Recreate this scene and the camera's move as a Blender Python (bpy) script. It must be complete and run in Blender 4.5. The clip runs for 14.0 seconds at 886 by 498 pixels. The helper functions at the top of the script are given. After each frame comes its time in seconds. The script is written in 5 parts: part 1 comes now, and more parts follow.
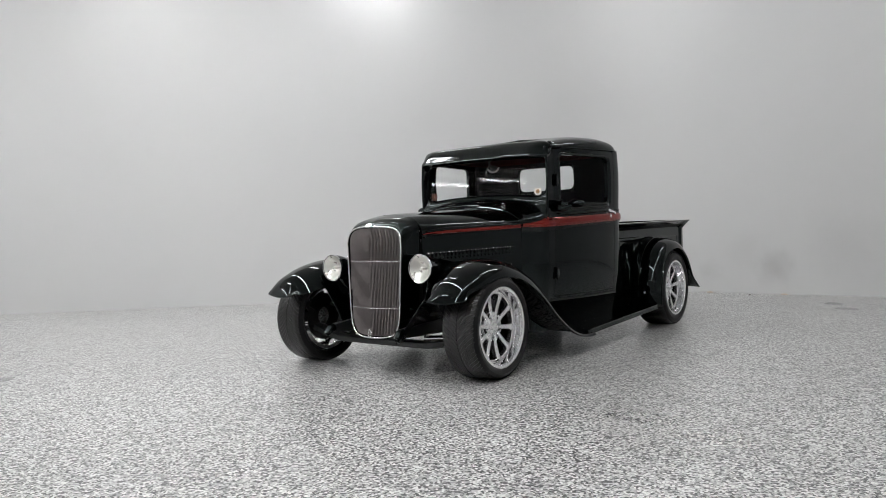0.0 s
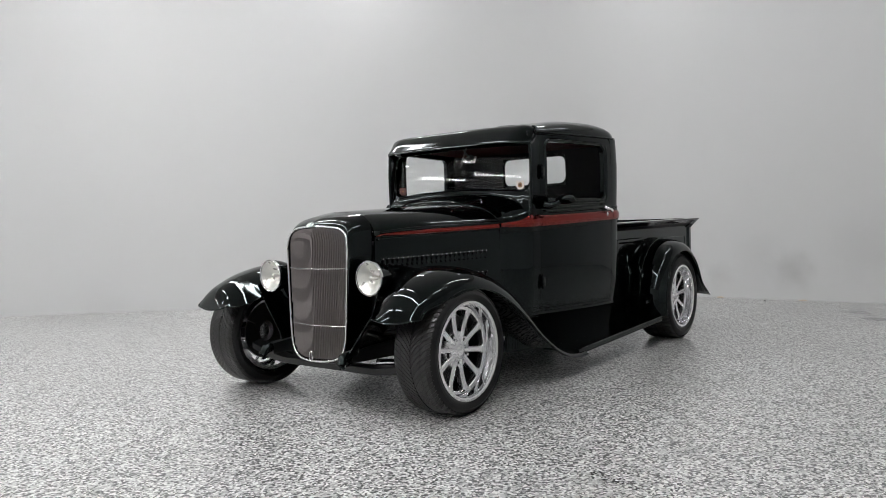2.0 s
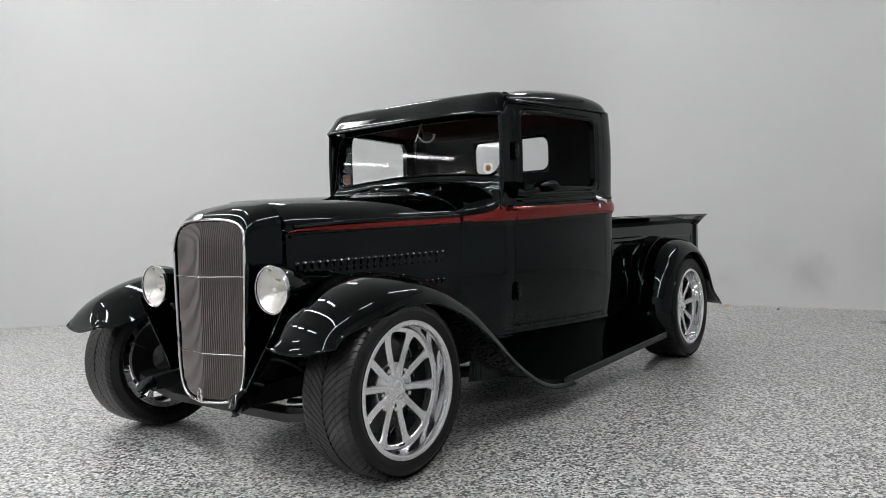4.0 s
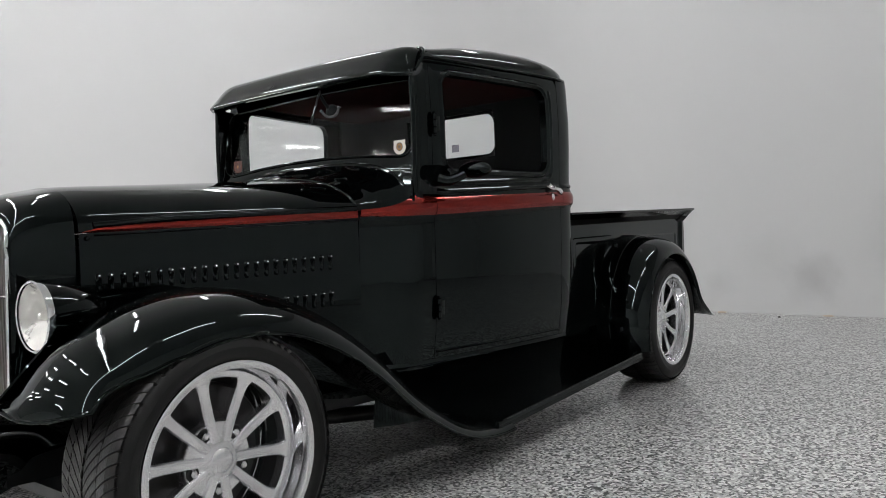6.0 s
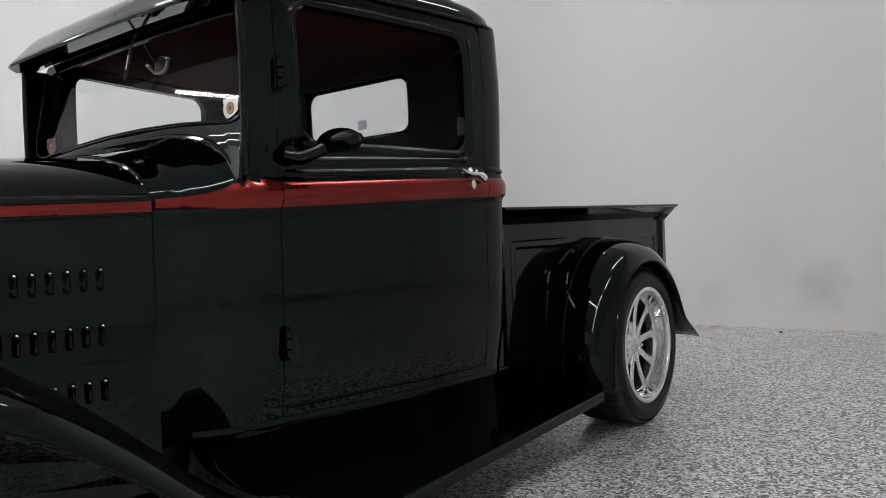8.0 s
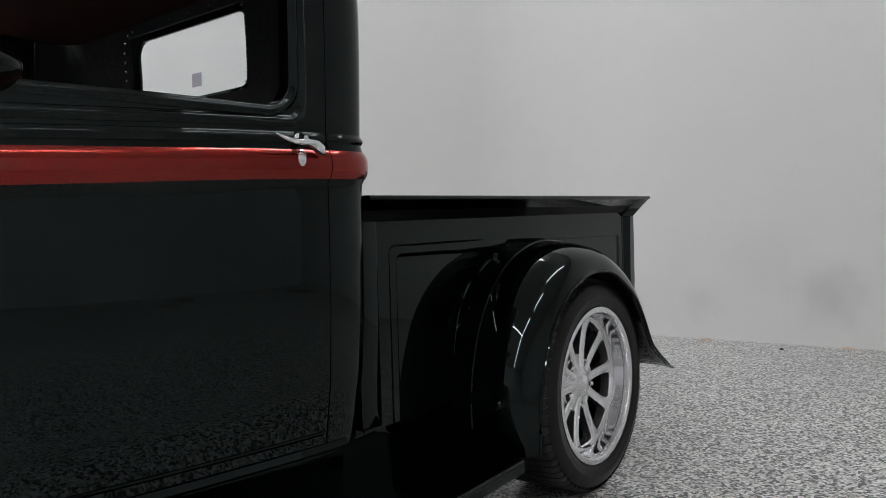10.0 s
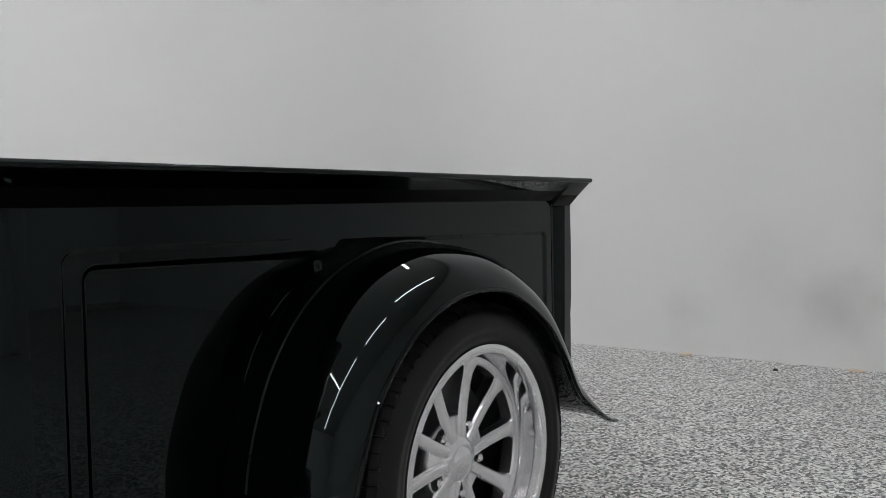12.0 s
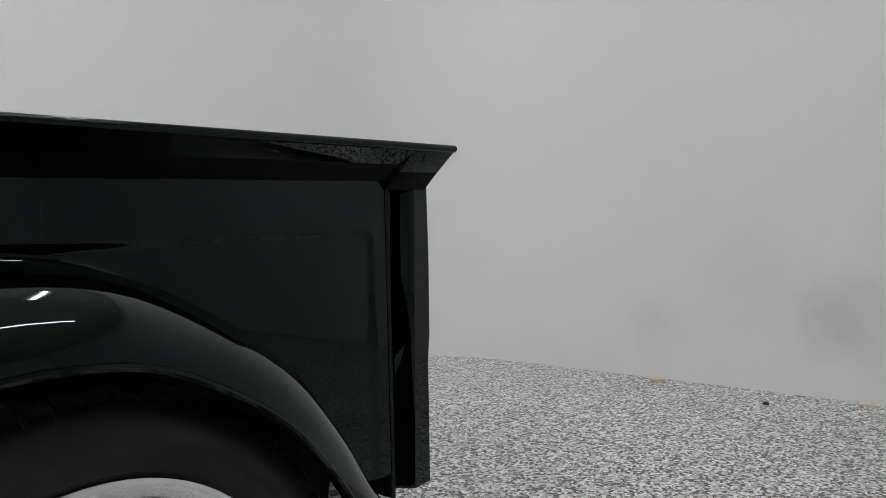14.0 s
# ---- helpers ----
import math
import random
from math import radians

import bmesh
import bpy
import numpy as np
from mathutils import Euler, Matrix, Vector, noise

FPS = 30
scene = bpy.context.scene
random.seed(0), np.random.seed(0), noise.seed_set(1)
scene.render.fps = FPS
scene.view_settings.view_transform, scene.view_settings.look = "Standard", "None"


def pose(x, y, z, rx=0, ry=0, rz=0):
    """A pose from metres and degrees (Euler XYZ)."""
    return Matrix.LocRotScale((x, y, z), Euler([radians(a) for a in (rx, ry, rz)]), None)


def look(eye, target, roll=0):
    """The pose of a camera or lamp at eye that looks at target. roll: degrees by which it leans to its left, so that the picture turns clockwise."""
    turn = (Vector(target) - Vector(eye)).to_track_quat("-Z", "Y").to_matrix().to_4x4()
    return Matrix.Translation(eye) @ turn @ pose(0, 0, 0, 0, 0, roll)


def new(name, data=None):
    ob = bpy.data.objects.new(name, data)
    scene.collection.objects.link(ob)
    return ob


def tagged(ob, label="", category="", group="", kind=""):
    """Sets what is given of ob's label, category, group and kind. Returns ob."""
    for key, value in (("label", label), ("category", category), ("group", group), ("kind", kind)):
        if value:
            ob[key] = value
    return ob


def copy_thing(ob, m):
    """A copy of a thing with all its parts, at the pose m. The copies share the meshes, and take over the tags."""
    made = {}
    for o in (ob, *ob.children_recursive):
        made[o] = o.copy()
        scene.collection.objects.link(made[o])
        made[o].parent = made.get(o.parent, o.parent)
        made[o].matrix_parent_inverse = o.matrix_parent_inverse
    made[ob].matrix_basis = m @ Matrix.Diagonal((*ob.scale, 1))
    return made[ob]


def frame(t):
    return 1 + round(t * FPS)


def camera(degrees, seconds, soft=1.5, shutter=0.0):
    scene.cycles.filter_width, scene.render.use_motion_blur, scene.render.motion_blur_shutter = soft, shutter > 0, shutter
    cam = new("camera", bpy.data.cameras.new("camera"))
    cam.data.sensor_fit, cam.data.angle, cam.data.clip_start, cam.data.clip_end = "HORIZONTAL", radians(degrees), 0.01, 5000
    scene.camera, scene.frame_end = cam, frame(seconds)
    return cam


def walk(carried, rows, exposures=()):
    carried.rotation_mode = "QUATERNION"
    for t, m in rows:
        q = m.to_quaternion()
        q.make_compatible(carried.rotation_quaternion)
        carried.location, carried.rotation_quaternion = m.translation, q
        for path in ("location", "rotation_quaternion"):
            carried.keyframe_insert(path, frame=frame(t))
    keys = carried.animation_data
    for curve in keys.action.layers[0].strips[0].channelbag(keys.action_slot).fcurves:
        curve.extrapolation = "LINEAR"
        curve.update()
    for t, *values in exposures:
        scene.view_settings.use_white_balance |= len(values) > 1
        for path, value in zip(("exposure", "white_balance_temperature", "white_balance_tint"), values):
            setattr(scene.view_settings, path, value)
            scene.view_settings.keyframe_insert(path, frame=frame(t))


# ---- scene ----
cam = camera(61.0, 14.0, soft=0.55)
PATH = [
    (0, (-3.454, -3.128, 0.856), (-1.876, -1.9, 0.807), -1.67),
    (0.5, (-3.262, -3.057, 0.862), (-1.686, -1.827, 0.814), -1.68),
    (1, (-3.067, -2.975, 0.853), (-1.493, -1.742, 0.806), -1.62),
    (1.5, (-2.874, -2.871, 0.873), (-1.298, -1.64, 0.815), -1.55),
    (2, (-2.68, -2.836, 0.874), (-1.113, -1.594, 0.815), -1.49),
    (2.5, (-2.457, -2.685, 0.845), (-0.878, -1.459, 0.798), -1.72),
    (5, (-1.372, -2.316, 0.816), (0.206, -1.088, 0.771), -1.82),
    (5.5, (-1.155, -2.251, 0.81), (0.424, -1.024, 0.766), -1.93),
    (6, (-0.937, -2.188, 0.797), (0.642, -0.962, 0.756), -2.20),
    (6.5, (-0.721, -2.124, 0.788), (0.861, -0.9, 0.749), -2.24),
    (7, (-0.498, -2.062, 0.781), (1.086, -0.841, 0.746), -2.30),
    (7.5, (-0.28, -2.01, 0.79), (1.302, -0.787, 0.754), -2.30),
    (8, (-0.057, -1.955, 0.778), (1.524, -0.731, 0.746), -2.31),
    (10.5, (1.007, -1.718, 0.789), (2.581, -0.485, 0.73), -1.52),
    (11, (1.22, -1.673, 0.792), (2.792, -0.439, 0.723), -1.40),
    (11.5, (1.435, -1.63, 0.784), (3.006, -0.395, 0.711), -1.18),
    (12, (1.655, -1.574, 0.782), (3.229, -0.342, 0.709), -1.16),
    (12.5, (1.872, -1.527, 0.778), (3.445, -0.294, 0.705), -1.22),
    (13, (2.088, -1.486, 0.786), (3.656, -0.248, 0.701), -1.06),
    (13.5, (2.294, -1.438, 0.777), (3.868, -0.207, 0.698), -1.30),
    (14, (2.514, -1.391, 0.771), (4.088, -0.16, 0.687), -1.29),
]
walk(cam, [(t, look(e, a, r)) for t, e, a, r in PATH])
import collections

# ---- world and exposure ----
world = bpy.data.worlds.new("studio_world")
scene.world = world
world.use_nodes = True
world.node_tree.nodes["Background"].inputs["Color"].default_value = (0.8, 0.85, 0.9, 1)
world.node_tree.nodes["Background"].inputs["Strength"].default_value = 0.02
scene.view_settings.exposure = 0.0
TUBE_STRENGTH = 43.0


# ---- materials ----
def material(name, color, rough=0.5, metal=0.0, coat=0.0, coat_rough=0.03, spec=0.5, noise_scale=0.0, noise_amount=0.0,
             bump=0.0, bump_scale=60.0, rough_amount=0.0):
    m = bpy.data.materials.new(name)
    m.use_nodes = True
    nt = m.node_tree
    b = nt.nodes["Principled BSDF"]
    b.inputs["Base Color"].default_value = (*color, 1)
    b.inputs["Roughness"].default_value = rough
    b.inputs["Metallic"].default_value = metal
    b.inputs["Coat Weight"].default_value = coat
    b.inputs["Coat Roughness"].default_value = coat_rough
    b.inputs["Specular IOR Level"].default_value = spec
    tc = nt.nodes.new("ShaderNodeTexCoord")
    if noise_amount or rough_amount:
        n = nt.nodes.new("ShaderNodeTexNoise")
        n.inputs["Scale"].default_value = noise_scale
        n.inputs["Detail"].default_value = 6
        nt.links.new(tc.outputs["Object"], n.inputs["Vector"])
        if noise_amount:
            mix = nt.nodes.new("ShaderNodeMix")
            mix.data_type = "RGBA"
            mix.inputs["A"].default_value = (*[c * (1 - noise_amount) for c in color], 1)
            mix.inputs["B"].default_value = (*[min(1, c * (1 + noise_amount)) for c in color], 1)
            nt.links.new(n.outputs["Fac"], mix.inputs["Factor"])
            nt.links.new(mix.outputs["Result"], b.inputs["Base Color"])
        if rough_amount:
            mr = nt.nodes.new("ShaderNodeMapRange")
            mr.inputs["To Min"].default_value = max(0, rough - rough_amount)
            mr.inputs["To Max"].default_value = rough + rough_amount
            nt.links.new(n.outputs["Fac"], mr.inputs["Value"])
            nt.links.new(mr.outputs["Result"], b.inputs["Roughness"])
    if bump:
        n2 = nt.nodes.new("ShaderNodeTexNoise")
        n2.inputs["Scale"].default_value = bump_scale
        n2.inputs["Detail"].default_value = 4
        nt.links.new(tc.outputs["Object"], n2.inputs["Vector"])
        bp = nt.nodes.new("ShaderNodeBump")
        bp.inputs["Strength"].default_value = bump
        bp.inputs["Distance"].default_value = 0.002
        nt.links.new(n2.outputs["Fac"], bp.inputs["Height"])
        nt.links.new(bp.outputs["Normal"], b.inputs["Normal"])
    return m


def glass_material(name, tint, gloss=1.0):
    m = bpy.data.materials.new(name)
    m.use_nodes = True
    nt = m.node_tree
    nt.nodes.clear()
    out = nt.nodes.new("ShaderNodeOutputMaterial")
    mix = nt.nodes.new("ShaderNodeMixShader")
    tr = nt.nodes.new("ShaderNodeBsdfTransparent")
    tr.inputs["Color"].default_value = (*tint, 1)
    gl = nt.nodes.new("ShaderNodeBsdfGlossy")
    gl.inputs["Roughness"].default_value = 0.0
    lw = nt.nodes.new("ShaderNodeLayerWeight")
    pw = nt.nodes.new("ShaderNodeMath")
    pw.operation = "POWER"
    pw.inputs[1].default_value = 5.0
    nt.links.new(lw.outputs["Facing"], pw.inputs[0])
    ma = nt.nodes.new("ShaderNodeMath")
    ma.operation = "MULTIPLY_ADD"
    ma.inputs[1].default_value, ma.inputs[2].default_value = 0.95 * gloss, 0.024 * gloss
    nt.links.new(pw.outputs["Value"], ma.inputs[0])
    nt.links.new(ma.outputs["Value"], mix.inputs["Fac"])
    nt.links.new(tr.outputs["BSDF"], mix.inputs[1])
    nt.links.new(gl.outputs["BSDF"], mix.inputs[2])
    nt.links.new(mix.outputs["Shader"], out.inputs["Surface"])
    return m


def emission_material(name, color, strength):
    m = bpy.data.materials.new(name)
    m.use_nodes = True
    nt = m.node_tree
    nt.nodes.clear()
    out = nt.nodes.new("ShaderNodeOutputMaterial")
    e = nt.nodes.new("ShaderNodeEmission")
    e.inputs["Color"].default_value = (*color, 1)
    e.inputs["Strength"].default_value = strength
    nt.links.new(e.outputs["Emission"], out.inputs["Surface"])
    return m


def floor_material():
    m = bpy.data.materials.new("epoxy_flake_floor")
    m.use_nodes = True
    nt = m.node_tree
    b = nt.nodes["Principled BSDF"]
    tc = nt.nodes.new("ShaderNodeTexCoord")
    # vinyl flakes: two sizes of cells, each with its own grey
    v1 = nt.nodes.new("ShaderNodeTexVoronoi")
    v1.inputs["Scale"].default_value = 118
    v2 = nt.nodes.new("ShaderNodeTexVoronoi")
    v2.inputs["Scale"].default_value = 240
    for v in (v1, v2):
        v.inputs["Randomness"].default_value = 1.0
        nt.links.new(tc.outputs["Object"], v.inputs["Vector"])
    r1 = nt.nodes.new("ShaderNodeValToRGB")
    r1.color_ramp.interpolation = "CONSTANT"
    stops = [(0.0, (0.008, 0.008, 0.009)), (0.22, (0.10, 0.10, 0.10)), (0.32, (0.40, 0.40, 0.395)), (0.54, (0.62, 0.62, 0.61)),
             (0.78, (0.94, 0.94, 0.92))]
    els = r1.color_ramp.elements
    els[0].position, els[0].color = stops[0][0], (*stops[0][1], 1)
    els[1].position, els[1].color = stops[1][0], (*stops[1][1], 1)
    for p, c in stops[2:]:
        e = els.new(p)
        e.color = (*c, 1)
    sep = nt.nodes.new("ShaderNodeSeparateColor")
    nt.links.new(v1.outputs["Color"], sep.inputs["Color"])
    nt.links.new(sep.outputs["Red"], r1.inputs["Fac"])
    r2 = nt.nodes.new("ShaderNodeValToRGB")
    r2.color_ramp.interpolation = "CONSTANT"
    els = r2.color_ramp.elements
    els[0].position, els[0].color = 0.0, (0.05, 0.05, 0.05, 1)
    els[1].position, els[1].color = 0.22, (0.36, 0.36, 0.355, 1)
    sep2 = nt.nodes.new("ShaderNodeSeparateColor")
    nt.links.new(v2.outputs["Color"], sep2.inputs["Color"])
    nt.links.new(sep2.outputs["Green"], r2.inputs["Fac"])
    mix = nt.nodes.new("ShaderNodeMix")
    mix.data_type = "RGBA"
    mix.inputs["Factor"].default_value = 0.12
    nt.links.new(r1.outputs["Color"], mix.inputs["A"])
    nt.links.new(r2.outputs["Color"], mix.inputs["B"])
    # broad wear and scuffs
    n = nt.nodes.new("ShaderNodeTexNoise")
    n.inputs["Scale"].default_value = 0.7
    n.inputs["Detail"].default_value = 2
    nt.links.new(tc.outputs["Object"], n.inputs["Vector"])
    mr = nt.nodes.new("ShaderNodeMapRange")
    mr.inputs["From Min"].default_value, mr.inputs["From Max"].default_value = 0.3, 0.7
    mr.inputs["To Min"].default_value, mr.inputs["To Max"].default_value = 0.88, 1.1
    nt.links.new(n.outputs["Fac"], mr.inputs["Value"])
    mul = nt.nodes.new("ShaderNodeVectorMath")
    mul.operation = "SCALE"
    nt.links.new(mix.outputs["Result"], mul.inputs[0])
    nt.links.new(mr.outputs["Result"], mul.inputs["Scale"])
    nt.links.new(mul.outputs["Vector"], b.inputs["Base Color"])
    mr2 = nt.nodes.new("ShaderNodeMapRange")
    mr2.inputs["To Min"].default_value, mr2.inputs["To Max"].default_value = 0.24, 0.34
    nt.links.new(n.outputs["Fac"], mr2.inputs["Value"])
    nt.links.new(mr2.outputs["Result"], b.inputs["Roughness"])
    b.inputs["Coat Weight"].default_value = 0.35
    b.inputs["Coat Roughness"].default_value = 0.16
    bp = nt.nodes.new("ShaderNodeBump")
    bp.inputs["Strength"].default_value = 0.12
    bp.inputs["Distance"].default_value = 0.001
    nt.links.new(sep.outputs["Blue"], bp.inputs["Height"])
    nt.links.new(bp.outputs["Normal"], b.inputs["Normal"])
    return m


def wall_material(name, low, high):
    m = bpy.data.materials.new(name)
    m.use_nodes = True
    nt = m.node_tree
    b = nt.nodes["Principled BSDF"]
    b.inputs["Roughness"].default_value = 0.55
    b.inputs["Specular IOR Level"].default_value = 0.3
    tc = nt.nodes.new("ShaderNodeTexCoord")
    n = nt.nodes.new("ShaderNodeTexNoise")
    n.inputs["Scale"].default_value = 0.45
    n.inputs["Detail"].default_value = 5
    nt.links.new(tc.outputs["Object"], n.inputs["Vector"])
    mix = nt.nodes.new("ShaderNodeMix")
    mix.data_type = "RGBA"
    mix.inputs["A"].default_value = (*low, 1)
    mix.inputs["B"].default_value = (*high, 1)
    nt.links.new(n.outputs["Fac"], mix.inputs["Factor"])
    last = mix.outputs["Result"]
    # scuffs left on the paint low on the wall
    for place, size, depth in (((5.82, -0.80, 0.32), 0.30, 0.80), ((5.82, -0.02, 0.25), 0.20, 0.90), ((5.82, -0.45, 0.50), 0.4, 0.95),
                               ((5.82, -1.5, 0.55), 0.6, 0.92)):
        d = nt.nodes.new("ShaderNodeVectorMath")
        d.operation = "DISTANCE"
        d.inputs[1].default_value = place
        nt.links.new(tc.outputs["Object"], d.inputs[0])
        n3 = nt.nodes.new("ShaderNodeTexNoise")
        n3.inputs["Scale"].default_value = 7
        nt.links.new(tc.outputs["Object"], n3.inputs["Vector"])
        add = nt.nodes.new("ShaderNodeMath")
        add.operation = "MULTIPLY_ADD"
        add.inputs[1].default_value = 0.16
        nt.links.new(n3.outputs["Fac"], add.inputs[0])
        nt.links.new(d.outputs["Value"], add.inputs[2])
        mr = nt.nodes.new("ShaderNodeMapRange")
        mr.interpolation_type = "SMOOTHSTEP"
        mr.inputs["From Min"].default_value, mr.inputs["From Max"].default_value = 0.06, size + 0.08
        mr.inputs["To Min"].default_value, mr.inputs["To Max"].default_value = depth, 1.0
        nt.links.new(add.outputs["Value"], mr.inputs["Value"])
        mul = nt.nodes.new("ShaderNodeVectorMath")
        mul.operation = "SCALE"
        nt.links.new(last, mul.inputs[0])
        nt.links.new(mr.outputs["Result"], mul.inputs["Scale"])
        last = mul.outputs["Vector"]
    nt.links.new(last, b.inputs["Base Color"])
    n2 = nt.nodes.new("ShaderNodeTexNoise")
    n2.inputs["Scale"].default_value = 120
    nt.links.new(tc.outputs["Object"], n2.inputs["Vector"])
    bp = nt.nodes.new("ShaderNodeBump")
    bp.inputs["Strength"].default_value = 0.15
    bp.inputs["Distance"].default_value = 0.001
    nt.links.new(n2.outputs["Fac"], bp.inputs["Height"])
    nt.links.new(bp.outputs["Normal"], b.inputs["Normal"])
    return m


M_FLOOR = floor_material()
M_WALL = wall_material("painted_studio_wall", (0.60, 0.605, 0.61), (0.66, 0.66, 0.655))
M_WALL_DARK = wall_material("plain_grey_wall", (0.64, 0.645, 0.65), (0.70, 0.70, 0.70))
M_CEIL = material("white_ceiling_paint", (0.72, 0.72, 0.71), 0.7, noise_scale=1.5, noise_amount=0.04)
M_TUBE = emission_material("tube_light", (0.972, 0.970, 0.980), TUBE_STRENGTH)
M_HOUSING = material("white_sheet_metal", (0.75, 0.75, 0.75), 0.45, noise_scale=5, noise_amount=0.04)
M_PAINT = material("gloss_black_paint", (0.0005, 0.0007, 0.0007), 0.02, coat=0.0, spec=0.31, noise_scale=3, rough_amount=0.008)
M_PAINT.node_tree.nodes["Principled BSDF"].inputs["Specular Tint"].default_value = (0.84, 1.0, 1.0, 1)
M_SATIN = material("satin_black_paint", (0.008, 0.009, 0.009), 0.32, noise_scale=30, rough_amount=0.08)
M_RED = material("red_metallic_stripe", (0.24, 0.016, 0.0105), 0.20, metal=0.9, coat=0.5, noise_scale=400, noise_amount=0.08)
M_CHROME = material("chrome", (0.86, 0.86, 0.87), 0.05, metal=1.0, noise_scale=40, rough_amount=0.02)
M_ALLOY = material("polished_alloy", (0.88, 0.88, 0.89), 0.24, metal=1.0, noise_scale=25, noise_amount=0.06, rough_amount=0.05)
M_BARREL = material("polished_barrel", (0.78, 0.78, 0.80), 0.05, metal=1.0, noise_scale=18, noise_amount=0.08, rough_amount=0.02)
M_STEEL = material("machined_brake_steel", (0.08, 0.078, 0.08), 0.35, metal=1.0, noise_scale=60, noise_amount=0.2)
M_RUBBER = material("tyre_rubber", (0.006, 0.006, 0.006), 0.42, spec=0.3, noise_scale=25, noise_amount=0.3, rough_amount=0.1, bump=0.25, bump_scale=200)
M_TREAD = material("tyre_tread_rubber", (0.015, 0.0145, 0.014), 0.32, noise_scale=60, noise_amount=0.35, bump=0.4, bump_scale=300)
M_BAR = material("grille_stainless", (0.36, 0.325, 0.32), 0.30, metal=0.9, noise_scale=20, noise_amount=0.12)
M_GRILLE_BACK = material("dark_grille_core", (0.016, 0.014, 0.014), 0.6, noise_scale=10, noise_amount=0.2)
M_DARK = material("underbody_black", (0.006, 0.006, 0.006), 0.6, noise_scale=10, noise_amount=0.3)
# near-black with little gloss: shade under the bed rail, put into a colour
M_RAIL_SHADE = material("unpolished_underside_black", (0.002, 0.0022, 0.0022), 0.5, spec=0.08, noise_scale=20, noise_amount=0.3)
M_TRIM = material("black_rubber_trim", (0.008, 0.008, 0.008), 0.4, noise_scale=80, noise_amount=0.2)
M_SEAT = material("dark_vinyl_seat", (0.0025, 0.0025, 0.0038), 0.40, spec=0.15, noise_scale=40, noise_amount=0.25, bump=0.3, bump_scale=150)
M_LINER = material("dark_red_headliner", (0.032, 0.0016, 0.0014), 0.9, spec=0.05, noise_scale=90, noise_amount=0.2, bump=0.3, bump_scale=300)
M_GLASS = glass_material("clear_glass", (0.955, 0.965, 0.96))
M_SIDE_GLASS = glass_material("coated_side_glass", (0.955, 0.965, 0.965), 0.2)
M_LENS = glass_material("lamp_glass", (0.96, 0.96, 0.95))
M_REFLECT = material("lamp_reflector", (0.84, 0.83, 0.80), 0.3, metal=0.65, noise_scale=26, noise_amount=0.18, rough_amount=0.1)
M_AMBER = material("amber_lens", (0.20, 0.03, 0.012), 0.2, coat=1.0)
M_STICKER = material("sticker_cream", (0.78, 0.72, 0.66), 0.4, noise_scale=90, noise_amount=0.1)
M_STICKER2 = material("sticker_orange", (0.40, 0.20, 0.06), 0.4, noise_scale=90, noise_amount=0.15)
M_STICKER4 = material("sticker_brown_red", (0.09, 0.022, 0.014), 0.4, noise_scale=90, noise_amount=0.15)
M_STICKER5 = glass_material("translucent_grey_film", (0.66, 0.64, 0.69), 0.5)
M_STICKER3 = material("sticker_dark", (0.06, 0.045, 0.04), 0.4)
M_CHIP = material("broken_plaster", (0.62, 0.52, 0.42), 0.8, noise_scale=60, noise_amount=0.25)
M_BLACKCHIP = material("dark_grit", (0.03, 0.03, 0.03), 0.7)


# ---- mesh helpers ----
def part(name, bm, mat, parent=None, label="", smooth=True, angle=40, solid=0.0, offset=-1.0):
    bmesh.ops.recalc_face_normals(bm, faces=bm.faces)
    me = bpy.data.meshes.new(name)
    bm.to_mesh(me)
    bm.free()
    me.materials.append(mat)
    if smooth:
        me.shade_smooth()
        me.set_sharp_from_angle(angle=radians(angle))
        if solid:
            count = collections.Counter(k for p in me.polygons for k in p.edge_keys)
            for e in me.edges:
                if count[e.key] < 2:
                    e.use_edge_sharp = True
    ob = new(name, me)
    if parent is not None:
        ob.parent = parent
    if label:
        ob["label"] = label
    if solid:
        md = ob.modifiers.new("thickness", "SOLIDIFY")
        md.thickness, md.offset = solid, offset
    return ob


def again(ob, parent, m):
    """Another object on the same mesh."""
    o = new(ob.name.split(".")[0], ob.data)
    o.parent = parent
    o.matrix_basis = m
    if "label" in ob:
        o["label"] = ob["label"]
    return o


def grid(bm, rows, closed=False, caps=False):
    vs = [[bm.verts.new(p) for p in r] for r in rows]
    for a, b in zip(vs, vs[1:]):
        n = len(a)
        for i in range(n if closed else n - 1):
            j = (i + 1) % n
            bm.faces.new((a[i], a[j], b[j], b[i]))
    if caps:
        bm.faces.new(vs[0][::-1])
        bm.faces.new(vs[-1])
    return vs


def loft(rows, closed=False, caps=False):
    bm = bmesh.new()
    grid(bm, rows, closed, caps)
    return bm


def box(bm, x0, x1, y0, y1, z0, z1, bevel=0.0):
    r = bmesh.ops.create_cube(bm, size=1.0)
    for v in r["verts"]:
        v.co = Vector((x0 + (v.co.x + 0.5) * (x1 - x0), y0 + (v.co.y + 0.5) * (y1 - y0), z0 + (v.co.z + 0.5) * (z1 - z0)))
    if bevel:
        es = list({e for v in r["verts"] for e in v.link_edges})
        bmesh.ops.bevel(bm, geom=es, offset=bevel, segments=2, affect="EDGES", profile=0.6)
    return bm


